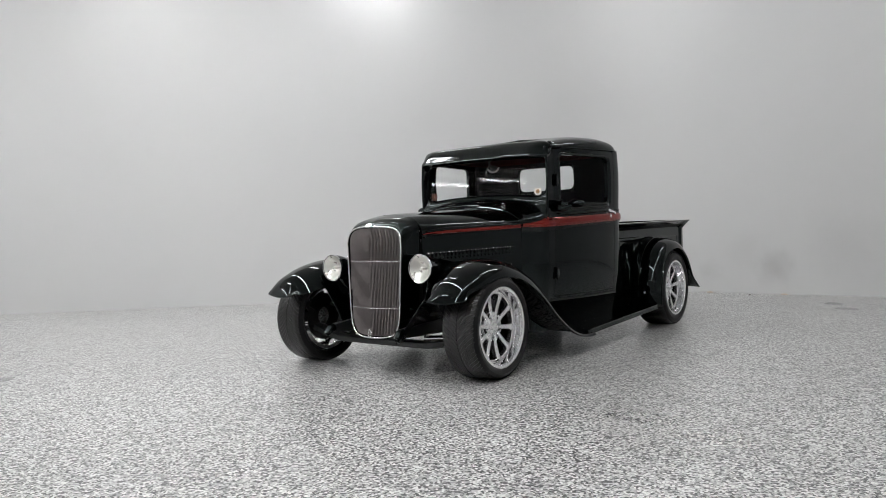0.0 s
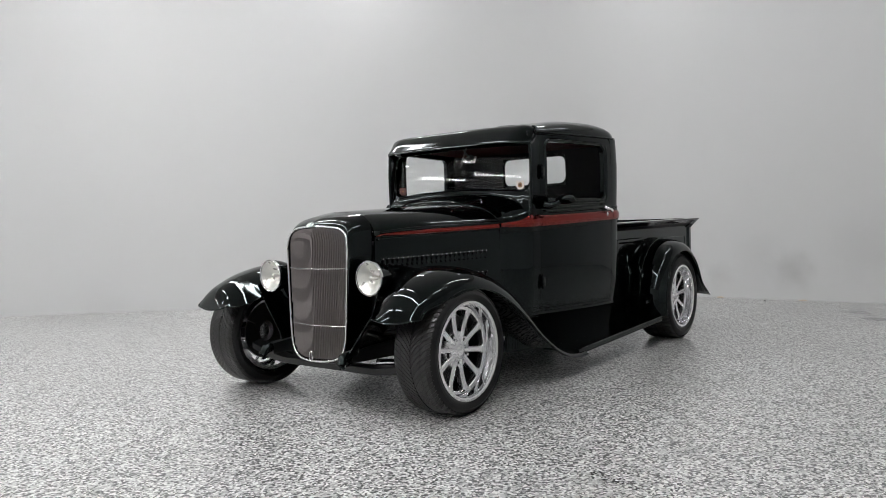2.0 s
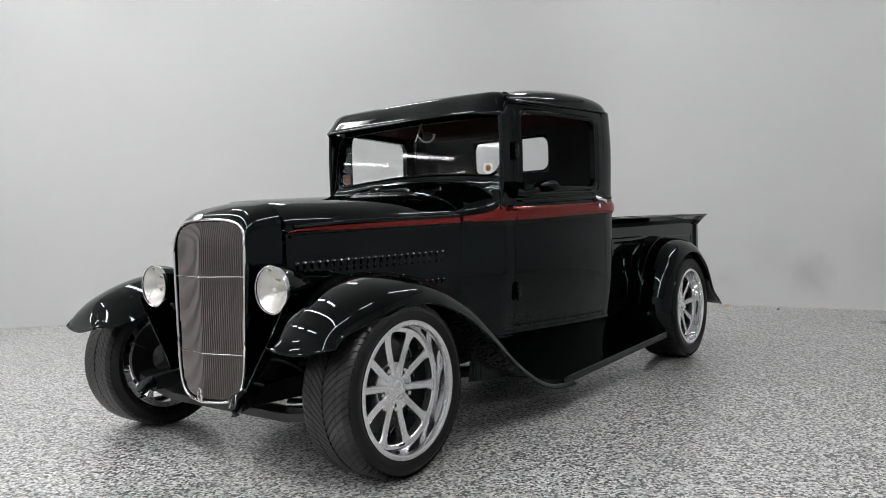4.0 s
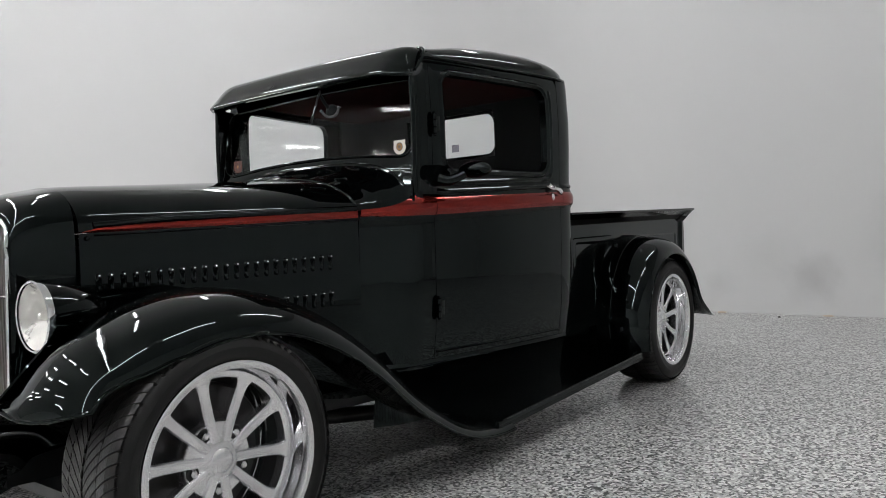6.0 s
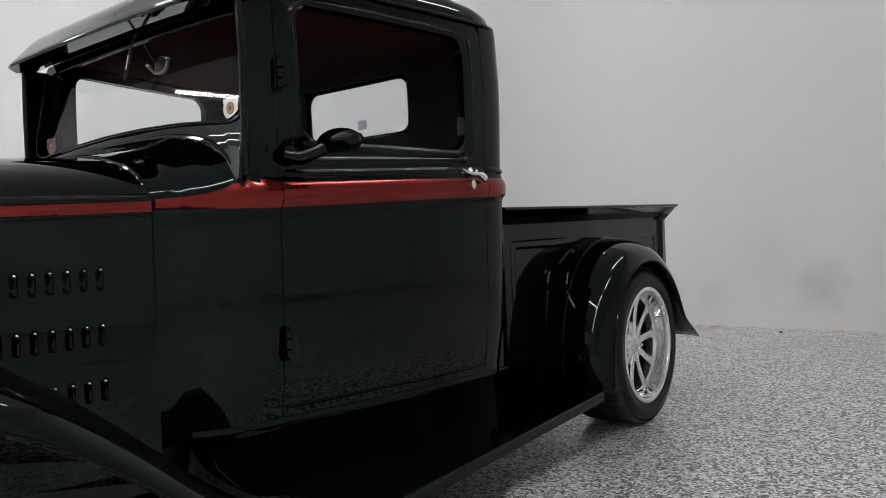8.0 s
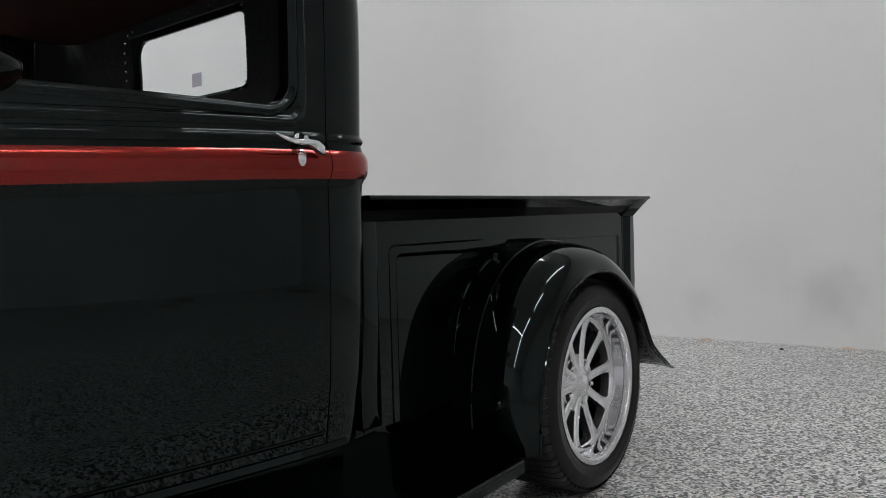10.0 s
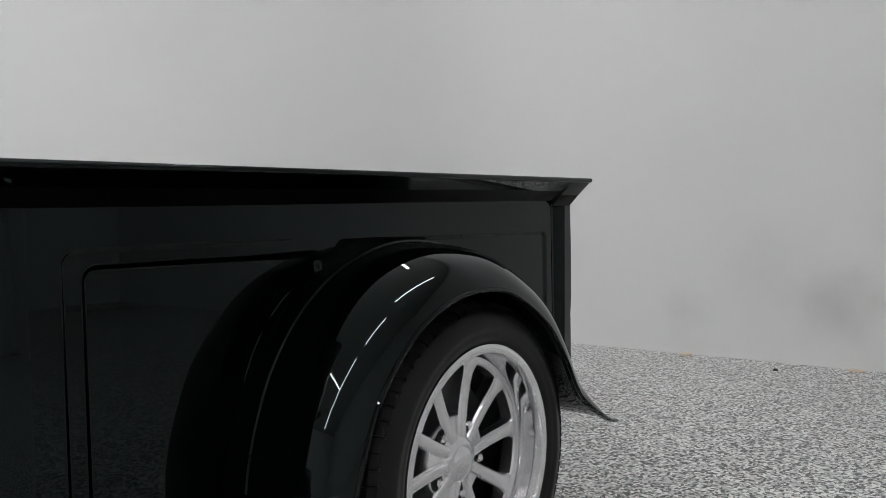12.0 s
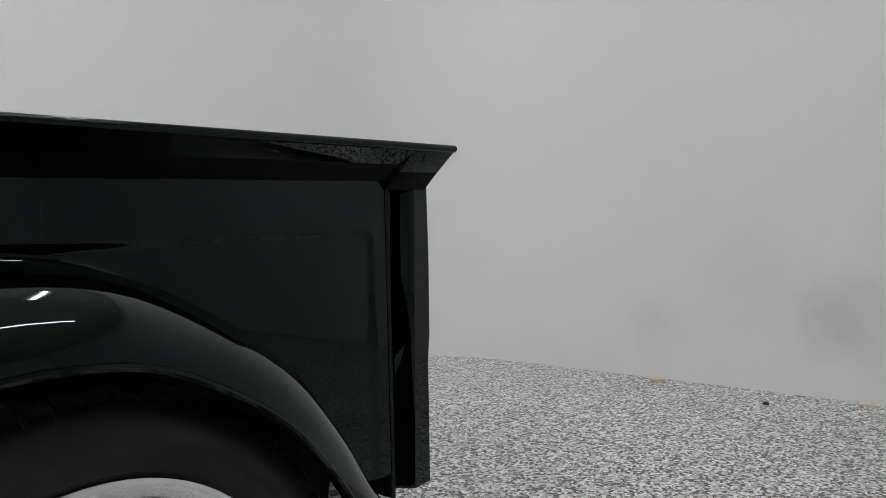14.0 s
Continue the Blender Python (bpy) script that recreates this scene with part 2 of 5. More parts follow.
def lathe(profile, n=48, axis="y"):
    """profile: (radius, along the axis)."""
    rows = []
    for r, h in profile:
        ring = []
        for i in range(n):
            a = 2 * math.pi * i / n
            c, s = r * math.cos(a), r * math.sin(a)
            ring.append({"x": (h, c, s), "y": (c, h, s), "z": (c, s, h)}[axis])
        rows.append(ring)
    return loft(rows, closed=True)


def tube(bm, pts, r, n=8, closed=False):
    pts = [Vector(p) for p in pts]
    rows = []
    k = len(pts)
    up = Vector((0.0, 0.0, 1.0))
    for i, p in enumerate(pts):
        d = (pts[(i + 1) % k] - pts[i - 1]) if closed else (pts[min(i + 1, k - 1)] - pts[max(i - 1, 0)])
        d.normalize()
        u = d.cross(up)
        if u.length < 0.05:
            u = d.cross(Vector((1.0, 0.0, 0.0)))
        u.normalize()
        w = u.cross(d)
        rr = r[i] if isinstance(r, (list, tuple)) else r
        rows.append([p + rr * (math.cos(2 * math.pi * j / n) * u + math.sin(2 * math.pi * j / n) * w) for j in range(n)])
    if closed:
        rows.append(rows[0])
    grid(bm, rows, closed=True, caps=not closed)
    if closed:
        bmesh.ops.remove_doubles(bm, verts=bm.verts, dist=1e-5)
    return bm


def interp(x, pts):
    return float(np.interp(x, [p[0] for p in pts], [p[1] for p in pts]))


def spline(pts, n):
    """A smooth line through pts with n points."""
    P = [Vector(p) for p in pts]
    P = [2 * P[0] - P[1]] + P + [2 * P[-1] - P[-2]]
    dense = []
    for i in range(1, len(P) - 2):
        for j in range(12):
            t = j / 12
            a, b, c, d = P[i - 1:i + 3]
            dense.append(0.5 * ((2 * b) + (c - a) * t + (2 * a - 5 * b + 4 * c - d) * t * t + (3 * b - a - 3 * c + d) * t ** 3))
    dense.append(P[-2])
    s = [0.0]
    for a, b in zip(dense, dense[1:]):
        s.append(s[-1] + (b - a).length)
    out = []
    for i in range(n):
        q = s[-1] * i / (n - 1)
        k = min(max(int(np.searchsorted(s, q)) - 1, 0), len(dense) - 2)
        f = (q - s[k]) / max(s[k + 1] - s[k], 1e-9)
        out.append(dense[k].lerp(dense[k + 1], f))
    return out


def round_rect(x0, x1, z0, z1, r, n=8):
    """A loop of 4 * (n + 3) points with rounded corners; r: one radius or four (from x1 z0 round to x0 z0)."""
    rs = r if isinstance(r, (list, tuple)) else (r,) * 4
    cs = [(x1, z0, -90, -1, 1), (x1, z1, 0, -1, -1), (x0, z1, 90, 1, -1), (x0, z0, 180, 1, 1)]
    pts = []
    for (cx, cz, a0, sx, sz), rr in zip(cs, rs):
        for i in range(n + 1):
            a = radians(a0 + 90 * i / n)
            pts.append((cx + sx * rr + rr * math.cos(a), cz + sz * rr + rr * math.sin(a)))
    out = []
    k = n + 1
    for c in range(4):
        out += pts[c * k:(c + 1) * k]
        a, b = pts[(c + 1) * k - 1], pts[((c + 1) * k) % len(pts)]
        out += [(a[0] + (b[0] - a[0]) * f, a[1] + (b[1] - a[1]) * f) for f in (0.2, 0.4, 0.6, 0.8)]
    return out


def ring_panel(outer, inner, surf, steps=4):
    """A sheet between two loops of equal length, laid on surf(u, v)."""
    rows = []
    for i in range(steps + 1):
        f = i / steps
        rows.append([surf(a[0] + (b[0] - a[0]) * f, a[1] + (b[1] - a[1]) * f) for a, b in zip(outer, inner)])
    return loft(rows, closed=True)


def sheet(u0, u1, v0, v1, nu, nv, surf):
    return loft([[surf(u0 + (u1 - u0) * i / nu, v0 + (v1 - v0) * j / nv) for j in range(nv + 1)] for i in range(nu + 1)])


# ---- the studio ----
def floor():
    bm = bmesh.new()
    pts = [(-9.3, -7.3), (6.3, -7.3), (6.3, 8.0), (-9.3, 8.0)]
    top = [bm.verts.new((x, y, 0.0)) for x, y in pts]
    low = [bm.verts.new((x, y, -0.15)) for x, y in pts]
    bm.faces.new(top)
    bm.faces.new(low[::-1])
    for i in range(4):
        bm.faces.new((top[i], low[i], low[(i + 1) % 4], top[(i + 1) % 4]))
    ob = part("floor", bm, M_FLOOR, smooth=False)
    return tagged(ob, "grey speckled epoxy flake floor with a soft sheen", "floor", kind="structure")


def wall_run(name, line, label, mat, top=4.35, thick=0.12):
    """A wall that follows a line on the plan; its outside lies to the right of the line."""
    pts = [Vector((x, y, 0.0)) for x, y in line]
    rows = [[], [], [], []]
    for i, p in enumerate(pts):
        d = (pts[min(i + 1, len(pts) - 1)] - pts[max(i - 1, 0)]).normalized()
        o = Vector((d.y, -d.x, 0.0)) * thick
        for row, q, z in zip(rows, (p, p, p + o, p + o), (-0.01, top, top, -0.01)):
            row.append(Vector((q.x, q.y, z)))
    bm = loft([list(s) for s in zip(*rows)], closed=True, caps=True)
    ob = part(name, bm, mat, angle=25)
    return tagged(ob, label, "wall", kind="structure")


def arc(cx, cy, r, a0, a1, n):
    return [(cx + r * math.cos(radians(a0 + (a1 - a0) * i / n)), cy + r * math.sin(radians(a0 + (a1 - a0) * i / n))) for i in range(n + 1)]


floor()
bend = arc(5.86 - 1.2, 0.75, 1.2, 0, 46, 14)
bend2 = arc(-0.6, 5.95, 1.2, 46, 90, 10)
wall_run("wall_east", [(5.84, -7.2)] + bend + bend2 + [(-9.2, 7.15)],
         "smooth light grey painted studio wall with a rounded corner", M_WALL)
wall_run("wall_west", [(-9.2, 7.15), (-9.2, -7.2)], "plain dark grey painted studio wall", M_WALL_DARK)
wall_run("wall_south", [(-9.2, -7.2), (5.84, -7.2)], "plain dark grey painted studio wall", M_WALL_DARK)
bm = bmesh.new()
box(bm, -9.4, 6.3, -7.4, 8.0, 4.35, 4.5)
tagged(part("ceiling", bm, M_CEIL, smooth=False), "flat white painted ceiling", "ceiling", kind="structure")


def tube_light():
    """A batten with one bare tube, along x, its back at z 0."""
    e = new("ceiling_light")
    tagged(e, "white metal batten with a bright linear tube on the ceiling", "ceiling light", group="rows of ceiling tube lights")
    bm = bmesh.new()
    box(bm, -0.69, 0.69, -0.10, 0.10, -0.05, 0.0, 0.01)
    part("housing", bm, M_HOUSING, e)
    bm = bmesh.new()
    box(bm, -0.674, 0.674, -0.034, 0.034, -0.086, -0.052, 0.013)
    part("tube", bm, M_TUBE, e, "glowing white tube")
    for s in (-1, 1):
        bm = bmesh.new()
        box(bm, s * 0.682 - 0.007, s * 0.682 + 0.007, -0.065, 0.065, -0.09, -0.045, 0.003)
        part("end_cap", bm, M_HOUSING, e)
    return e


FIRST = tube_light()
TUBE_TURN = 67.0
tc, ts = math.cos(radians(TUBE_TURN)), math.sin(radians(TUBE_TURN))
placed = False
for iu in range(-6, 5):
    for iv in range(-7, 7):
        u, v = 2.2 + 2.1 * iu + (1.05 if iv % 2 else 0.0), 4.7 + 1.55 * iv
        lx, ly = u * tc - v * ts, u * ts + v * tc
        if iv in (-2, -4) or lx + ly > 5.6 or (lx < -2.5 and ly > 3.0) or not (-8.4 < lx < 3.0 and (0.2 if lx < 0.3 else -1.8) < ly < 6.0):
            continue
        m = pose(lx, ly, 4.34, 0, 0, TUBE_TURN)
        if placed:
            copy_thing(FIRST, m)
        else:
            FIRST.matrix_basis = m
            placed = True
# an unbroken row over the front of the truck, and one along the driver's side
for i in range(6):
    u, v = -2.6 + 1.43 * i, 1.20
    copy_thing(FIRST, pose(u * tc - v * ts, u * ts + v * tc, 4.34, 0, 0, TUBE_TURN) @ Matrix.Diagonal((1.03, 1.8 if i < 4 else 1.0, 1, 1)))
for x in (-7.6, -6.21, -4.82, -3.43, -2.04, -0.65):
    copy_thing(FIRST, pose(x, -2.7, 4.34))
copy_thing(FIRST, pose(1.55, -2.7, 4.34))
copy_thing(FIRST, pose(3.88, -2.0, 4.34) @ Matrix.Diagonal((1.53, 1, 1, 1)))
# the shorter tubes ahead of the truck
for x, y in ((-4.77, 3.62), (-3.72, 4.05), (-4.83, 5.20), (-4.83, 6.62), (-2.85, 4.15), (-5.62, 5.95), (-5.62, 4.65)):
    copy_thing(FIRST, pose(x, y, 4.34, 0, 0, 71) @ Matrix.Diagonal((0.70, 1, 1, 1)))
copy_thing(FIRST, pose(-4.25, 6.80, 4.34, 0, 0, 71) @ Matrix.Diagonal((0.48, 1, 1, 1)))
copy_thing(FIRST, pose(-2.95, 6.05, 4.34, 0, 0, 63) @ Matrix.Diagonal((1.1, 1, 1, 1)))
# two near the rounded wall behind the truck
copy_thing(FIRST, pose(4.6, 0.65, 4.34, 0, 0, TUBE_TURN) @ Matrix.Diagonal((0.70, 1, 1, 1)))
copy_thing(FIRST, pose(3.30, 3.00, 4.34, 0, 0, TUBE_TURN))


def chip(label, x, y, sx, sy, sz, mat):
    bm = bmesh.new()
    bmesh.ops.create_icosphere(bm, subdivisions=2, radius=1.0)
    for v in bm.verts:
        k = 1 + 0.45 * noise.noise(v.co * 1.7 + Vector((x, y, 0.0)) * 9)
        v.co = Vector((v.co.x * sx * k, v.co.y * sy * k, max(v.co.z, -0.5) * sz * k))
    low = min(v.co.z for v in bm.verts)
    for v in bm.verts:
        v.co.z -= low
    ob = part("debris_chip", bm, mat, smooth=False)
    ob.location = (x, y, 0.0)
    return tagged(ob, label, "debris")


chip("small pale broken plaster chip on the floor by the wall", 5.80, -0.05, 0.012, 0.04, 0.012, M_CHIP)
chip("small pale broken plaster chip on the floor by the wall", 5.80, -0.90, 0.012, 0.04, 0.010, M_CHIP)
chip("tiny dark crumb on the grey floor", 5.62, -0.57, 0.010, 0.012, 0.008, M_BLACKCHIP)

# ---- the pickup truck ----
TRUCK = tagged(new("pickup_truck"), "gloss black vintage hot rod pickup truck with a red side stripe", "pickup truck")
WX_F, WX_R = 0.088, 2.853


def T(name, bm, mat, label="", **k):
    return part(name, bm, mat, TRUCK, label, **k)


# -- body shape --
BELT = [(-0.2, 0.232), (0.0, 0.248), (0.2, 0.287), (0.5, 0.355), (0.86, 0.439), (0.93, 0.474), (0.99, 0.515), (1.035, 0.537), (1.08, 0.545), (1.13, 0.551), (1.3, 0.586),
        (1.5, 0.621), (1.7, 0.646), (1.82, 0.656), (1.9, 0.658), (2.0, 0.658)]
PROF = [(0.30, -0.034), (0.36, -0.026), (0.45, -0.012), (0.6, -0.003), (0.8, 0.0), (0.846, 0.0), (0.851, 0.004), (0.857, 0.0085), (0.866, 0.0115), (0.876, 0.0128),
        (0.886, 0.0125), (0.895, 0.0108), (0.903, 0.0075), (0.909, 0.003), (0.914, -0.002), (0.93, -0.002), (1.0, 0.0), (1.1, 0.003), (1.2, 0.004), (1.34, -0.003), (1.41, -0.012)]


def table(pts):
    """A dense smooth table through a few points."""
    q = spline([(a, 0.0, b) for a, b in pts], 400)
    return [(p.x, p.z) for p in q]


BELT = table(BELT)


def roof_rake(x):
    return 0.0125 * (x - 1.13)


RAKE = table([(0.8, -0.004), (1.13, 0.0), (1.4, 0.011), (1.6, 0.021), (1.75, 0.027), (1.85, 0.030), (1.95, 0.033), (2.05, 0.036)])


def rake(x):
    return interp(x, RAKE)


def stripe_height(x):
    return interp(x, [(1.13, 0.060), (1.6, 0.056), (1.95, 0.057)])


def hw(x, z):
    return interp(x, BELT) + interp(z - rake(x), PROF)


def side(s, off=0.0):
    return lambda x, z: (x, s * (hw(x, z) + off), z)


def hood_top(x):
    return interp(x, [(-0.17, 0.905), (-0.13, 0.922), (-0.08, 0.936), (0.0, 0.950), (0.1, 0.957), (0.35, 0.969), (0.6, 0.983), (0.86, 0.997)])


def hood_section(x, n=24):
    """From one belt edge over the top to the other: (y, z)."""
    w, zt = interp(x, BELT), hood_top(x)
    zb = 0.852 + 0.03 * (x - 0.86)
    out = []
    for i in range(2 * n + 1):
        a = math.pi * i / (2 * n)
        c, s = math.cos(a), math.sin(a)
        y = -w * math.copysign(abs(c) ** 0.84, c)
        z = zb + (zt - zb) * abs(s) ** 0.95
        out.append((y, z))
    return out


def moulding(pts, surf, half, top, closed=False):
    """A softly filleted rib, top high and 2 * half wide, along the (x, z) line pts on surf(x, z, lift)."""
    rows = []
    k = len(pts)
    for i, (x, z) in enumerate(pts):
        a, b = (pts[i - 1], pts[(i + 1) % k]) if closed else (pts[max(i - 1, 0)], pts[min(i + 1, k - 1)])
        dx, dz = b[0] - a[0], b[1] - a[1]
        d = math.hypot(dx, dz)
        end = 1.0 if closed else math.sqrt(min(1.0, (min(i, k - 1 - i) + 0.02) / 2.0))
        row = []
        for j in range(17):
            w = half * (j / 8 - 1)
            h = top * (0.5 + 0.5 * math.cos(math.pi * w / half)) * end + (0.0004 if 0 < j < 16 else -0.002)
            row.append(surf(x - dz / d * w, z + dx / d * w, h))
        rows.append(row)
    return loft(rows + rows[:1] if closed else rows)


# hood
rows = [[(x, y, z) for y, z in hood_section(x)] for x in np.linspace(0.012, 0.8585, 24)]
T("hood", loft(rows), M_PAINT, solid=0.006)
for s in (-1, 1):
    bm = sheet(0.012, 0.8585, 0.30, 0.846, 20, 14, lambda x, v: (x, s * interp(x, BELT), v + (0.03 * (x - 0.86)) * (v - 0.30) / 0.55))
    hs = T("hood_side", bm, M_PAINT, "black side panel with rows of louvres", solid=0.006)
    # louvres
    bm = bmesh.new()
    prof = [(-0.5, 0.0), (-0.42, 0.12), (-0.3, 0.45), (-0.16, 0.82), (0.0, 1.0), (0.16, 0.88), (0.3, 0.55), (0.4, 0.1), (0.42, 0.0)]
    lr = []
    for v, d in ((0.0, 0.0), (0.02, 0.003), (0.05, 0.0055), (0.1, 0.0085), (0.15, 0.0102), (0.2, 0.0108), (0.26, 0.0098), (0.33, 0.0075), (0.45, 0.005), (0.7, 0.0042), (0.86, 0.0052), (0.93, 0.0048),
                 (0.98, 0.002), (1.0, 0.0)):
        e = min(1.0, v / 0.15, (1.0 - v) / 0.15)
        e = math.sqrt(max(0.0, 1 - (1 - e) ** 2))
        lr.append([(u * 0.0175 * (0.2 + 0.8 * e), -d * h - 0.0004, -0.050 * v) for u, h in prof])
    grid(bm, lr)
    first = None
    glint = None
    slope = math.atan2(interp(0.75, BELT) - interp(0.04, BELT), 0.71)
    for r, (zt, n0) in enumerate(((0.735, 0), (0.621, 0), (0.508, 0))):
        for i in range(n0, 23):
            x = 0.7485 - (22 - i) * 0.0315
            zz = zt + 0.024 * (x - 0.75)
            m = Matrix.Translation((x, s * interp(x, BELT), zz)) @ Matrix.Rotation(-slope if s < 0 else slope, 4, "Z") @ Matrix.Diagonal((1, -s, 1, 1))
            if first is None:
                first = part("louvre", bm, M_PAINT, hs, angle=60)
                first.matrix_basis = m
            else:
                again(first, hs, m)
            # added chrome dome in place of the highlight on each louvre top
            k = m @ Matrix.Translation((0.0, -0.0095, -0.0065))
            if glint is None:
                sb = lathe([(0.0, -0.0036), (0.0022, -0.0030), (0.0036, -0.0012), (0.0040, 0.002)], 12)
                glint = part("louvre_tip", sb, M_CHROME, hs)
                glint.matrix_basis = k
            else:
                again(glint, hs, k)
    bm = bmesh.new()
    tube(bm, [(x, s * (interp(x, BELT) + 0.001), 0.814 + 0.030 * (x - 0.02)) for x in np.linspace(0.05, 0.855, 20)], 0.0022, 8)
    part("hood_bead", bm, M_PAINT, hs)
    bm = bmesh.new()
    tube(bm, [(x, s * (interp(x, BELT) - 0.007), 0.8480 + 0.028 * (x - 0.02) / 0.84 - 0.012 * max(0.0, 1 - x / 0.25)) for x in np.linspace(0.05, 0.8575, 40)], 0.0110, 20)
    part("hood_bead", bm, M_PAINT, hs)
    # stripe on the hood side
    def hood_stripe(u, v, s=s):
        x = 0.02 + 0.8385 * u
        zb = 0.822 + 0.025 * u
        h = interp(u, [(0, 0.003), (0.05, 0.011), (0.12, 0.015), (0.6, 0.021), (1, 0.026)])
        return (x, s * (interp(x, BELT) + 0.0035 - 0.0025 * abs(2 * v - 1)), zb + h * v)
    T("stripe", sheet(0, 1, 0, 1, 24, 4, hood_stripe), M_RED, "thin red metallic stripe", solid=0.003)
    bm = lathe([(0.0, -0.006), (0.005, -0.005), (0.006, 0.0), (0.006, 0.004)], 12)
    o = T("hood_latch_pin", bm, M_PAINT)
    o.location = (0.03, s * (interp(0.03, BELT) + 0.004), 0.808)

# grille shell
SH = [(0.0, 0.219), (0.08, 0.220), (0.145, 0.228), (0.190, 0.246), (0.220, 0.280), (0.234, 0.33), (0.242, 0.41), (0.248, 0.52), (0.253, 0.62), (0.257, 0.70),
      (0.260, 0.77), (0.259, 0.81), (0.249, 0.845), (0.222, 0.872), (0.17, 0.888), (0.10, 0.896), (0.0, 0.900)]
half = spline([(y, z, 0.0) for y, z in SH], 40)
loop = [(-0.865 * p.x, p.y) for p in half] + [(0.865 * p.x, p.y) for p in half[::-1][1:-1]]


def shell_x(y, z):
    return -0.192 + 0.05 * (abs(y) / 0.235) ** 1.08 + 0.02 * max(0.0, (z - 0.8) / 0.1)


def inset(k):
    c = 0.56
    return [(y * (1 - k / 0.24), c + (z - c) * (1 - k / 0.33)) for y, z in loop]


def back_loop(x):
    out = []
    for y, z in loop:
        w = interp(x, BELT)
        zt = hood_top(x)
        f = max(0.0, (z - 0.219) / 0.681)
        yy = y * (1 + (w / 0.236 - 1) * min(1, f * 1.6))
        zz = z + (zt - 0.900) * max(0.0, (z - 0.7) / 0.2) ** 1.2
        out.append((x, yy, zz))
    return out


rows = [back_loop(0.008), back_loop(-0.05), back_loop(-0.10)]
rows.append([(0.35 * (-0.10) + 0.65 * shell_x(y, z), y, z + 0.35 * (b[2] - z)) for (y, z), b in zip(loop, back_loop(-0.10))])
rows.append([(shell_x(y, z), y, z) for y, z in inset(0.005)])
rows.append([(shell_x(y, z) - 0.002, y, z) for y, z in inset(0.014)])
rows.append([(shell_x(y, z) + 0.03, y, z) for y, z in inset(0.02)])
SHELL = T("grille_shell", loft(rows, closed=True), M_PAINT, "black painted grille shell", angle=50)
bm = bmesh.new()
tube(bm, [(shell_x(y, z) - 0.003, y, z) for y, z in inset(0.010)], 0.0052, 10, closed=True)
part("trim_ring", bm, M_CHROME, SHELL, "chrome trim round the grille")

inner = inset(0.02)
GRILLE = T("grille", loft([[(shell_x(y, z) + 0.045, y, z) for y, z in inner], [(shell_x(0, z) + 0.05, 0.0, z) for y, z in inner]], closed=True), M_GRILLE_BACK,
           "upright grille of fine stainless bars")


def grille_span(y):
    zz = [z for (y0, z0), (y1, z1) in zip(inner, inner[1:] + inner[:1]) if (y0 - y) * (y1 - y) <= 0 for z in (z0, z1)]
    return (min(zz), max(zz)) if zz else None


nb = 42
for i in range(nb):
    y = -0.212 + 0.424 * (i + 0.5) / nb
    span = grille_span(y)
    if not span or span[1] - span[0] < 0.05:
        continue
    bm = bmesh.new()
    n = 10
    rws = []
    for k in range(n + 1):
        z = span[0] + (span[1] - span[0]) * k / n
        x = shell_x(y, z) + 0.006
        rws.append([(x, y - 0.0022, z), (x - 0.0015, y, z), (x, y + 0.0022, z), (x + 0.014, y + 0.0016, z), (x + 0.014, y - 0.0016, z)])
    grid(bm, rws, closed=True, caps=True)
    part("grille_bar", bm, M_BAR, GRILLE, angle=30)
for zc in (0.682, 0.405):
    bm = bmesh.new()
    wy = max(abs(y) for y, z in inner if abs(z - zc) < 0.04)
    tube(bm, [(shell_x(y, zc) + 0.001, y, zc) for y in np.linspace(-wy, wy, 21)], 0.0022, 6)
    part("cross_bar", bm, M_CHROME, GRILLE)
bm = bmesh.new()
bmesh.ops.create_uvsphere(bm, u_segments=20, v_segments=10, radius=1.0)
for v in bm.verts:
    v.co = Vector((-0.185 + v.co.x * 0.012 + 0.012 * v.co.z, v.co.y * 0.026, 0.897 + v.co.z * 0.014))
part("badge", bm, M_CHROME, SHELL, "small chrome badge")
bm = bmesh.new()
tube(bm, [(-0.205, 0.011 * math.cos(a), 0.256 + 0.024 * math.sin(a)) for a in np.linspace(0, 2 * math.pi, 17)[:-1]], 0.004, 6, closed=True)
part("crank_hole_cover", bm, M_CHROME, SHELL, "chrome crank hole cover")
for s in (-1, 1):
    bm = bmesh.new()
    box(bm, -0.128, -0.118, s * 0.198 - 0.003, s * 0.198 + 0.003, 0.494, 0.534, 0.003)
    part("marker_lamp", bm, M_AMBER, SHELL, "small amber marker lamp")

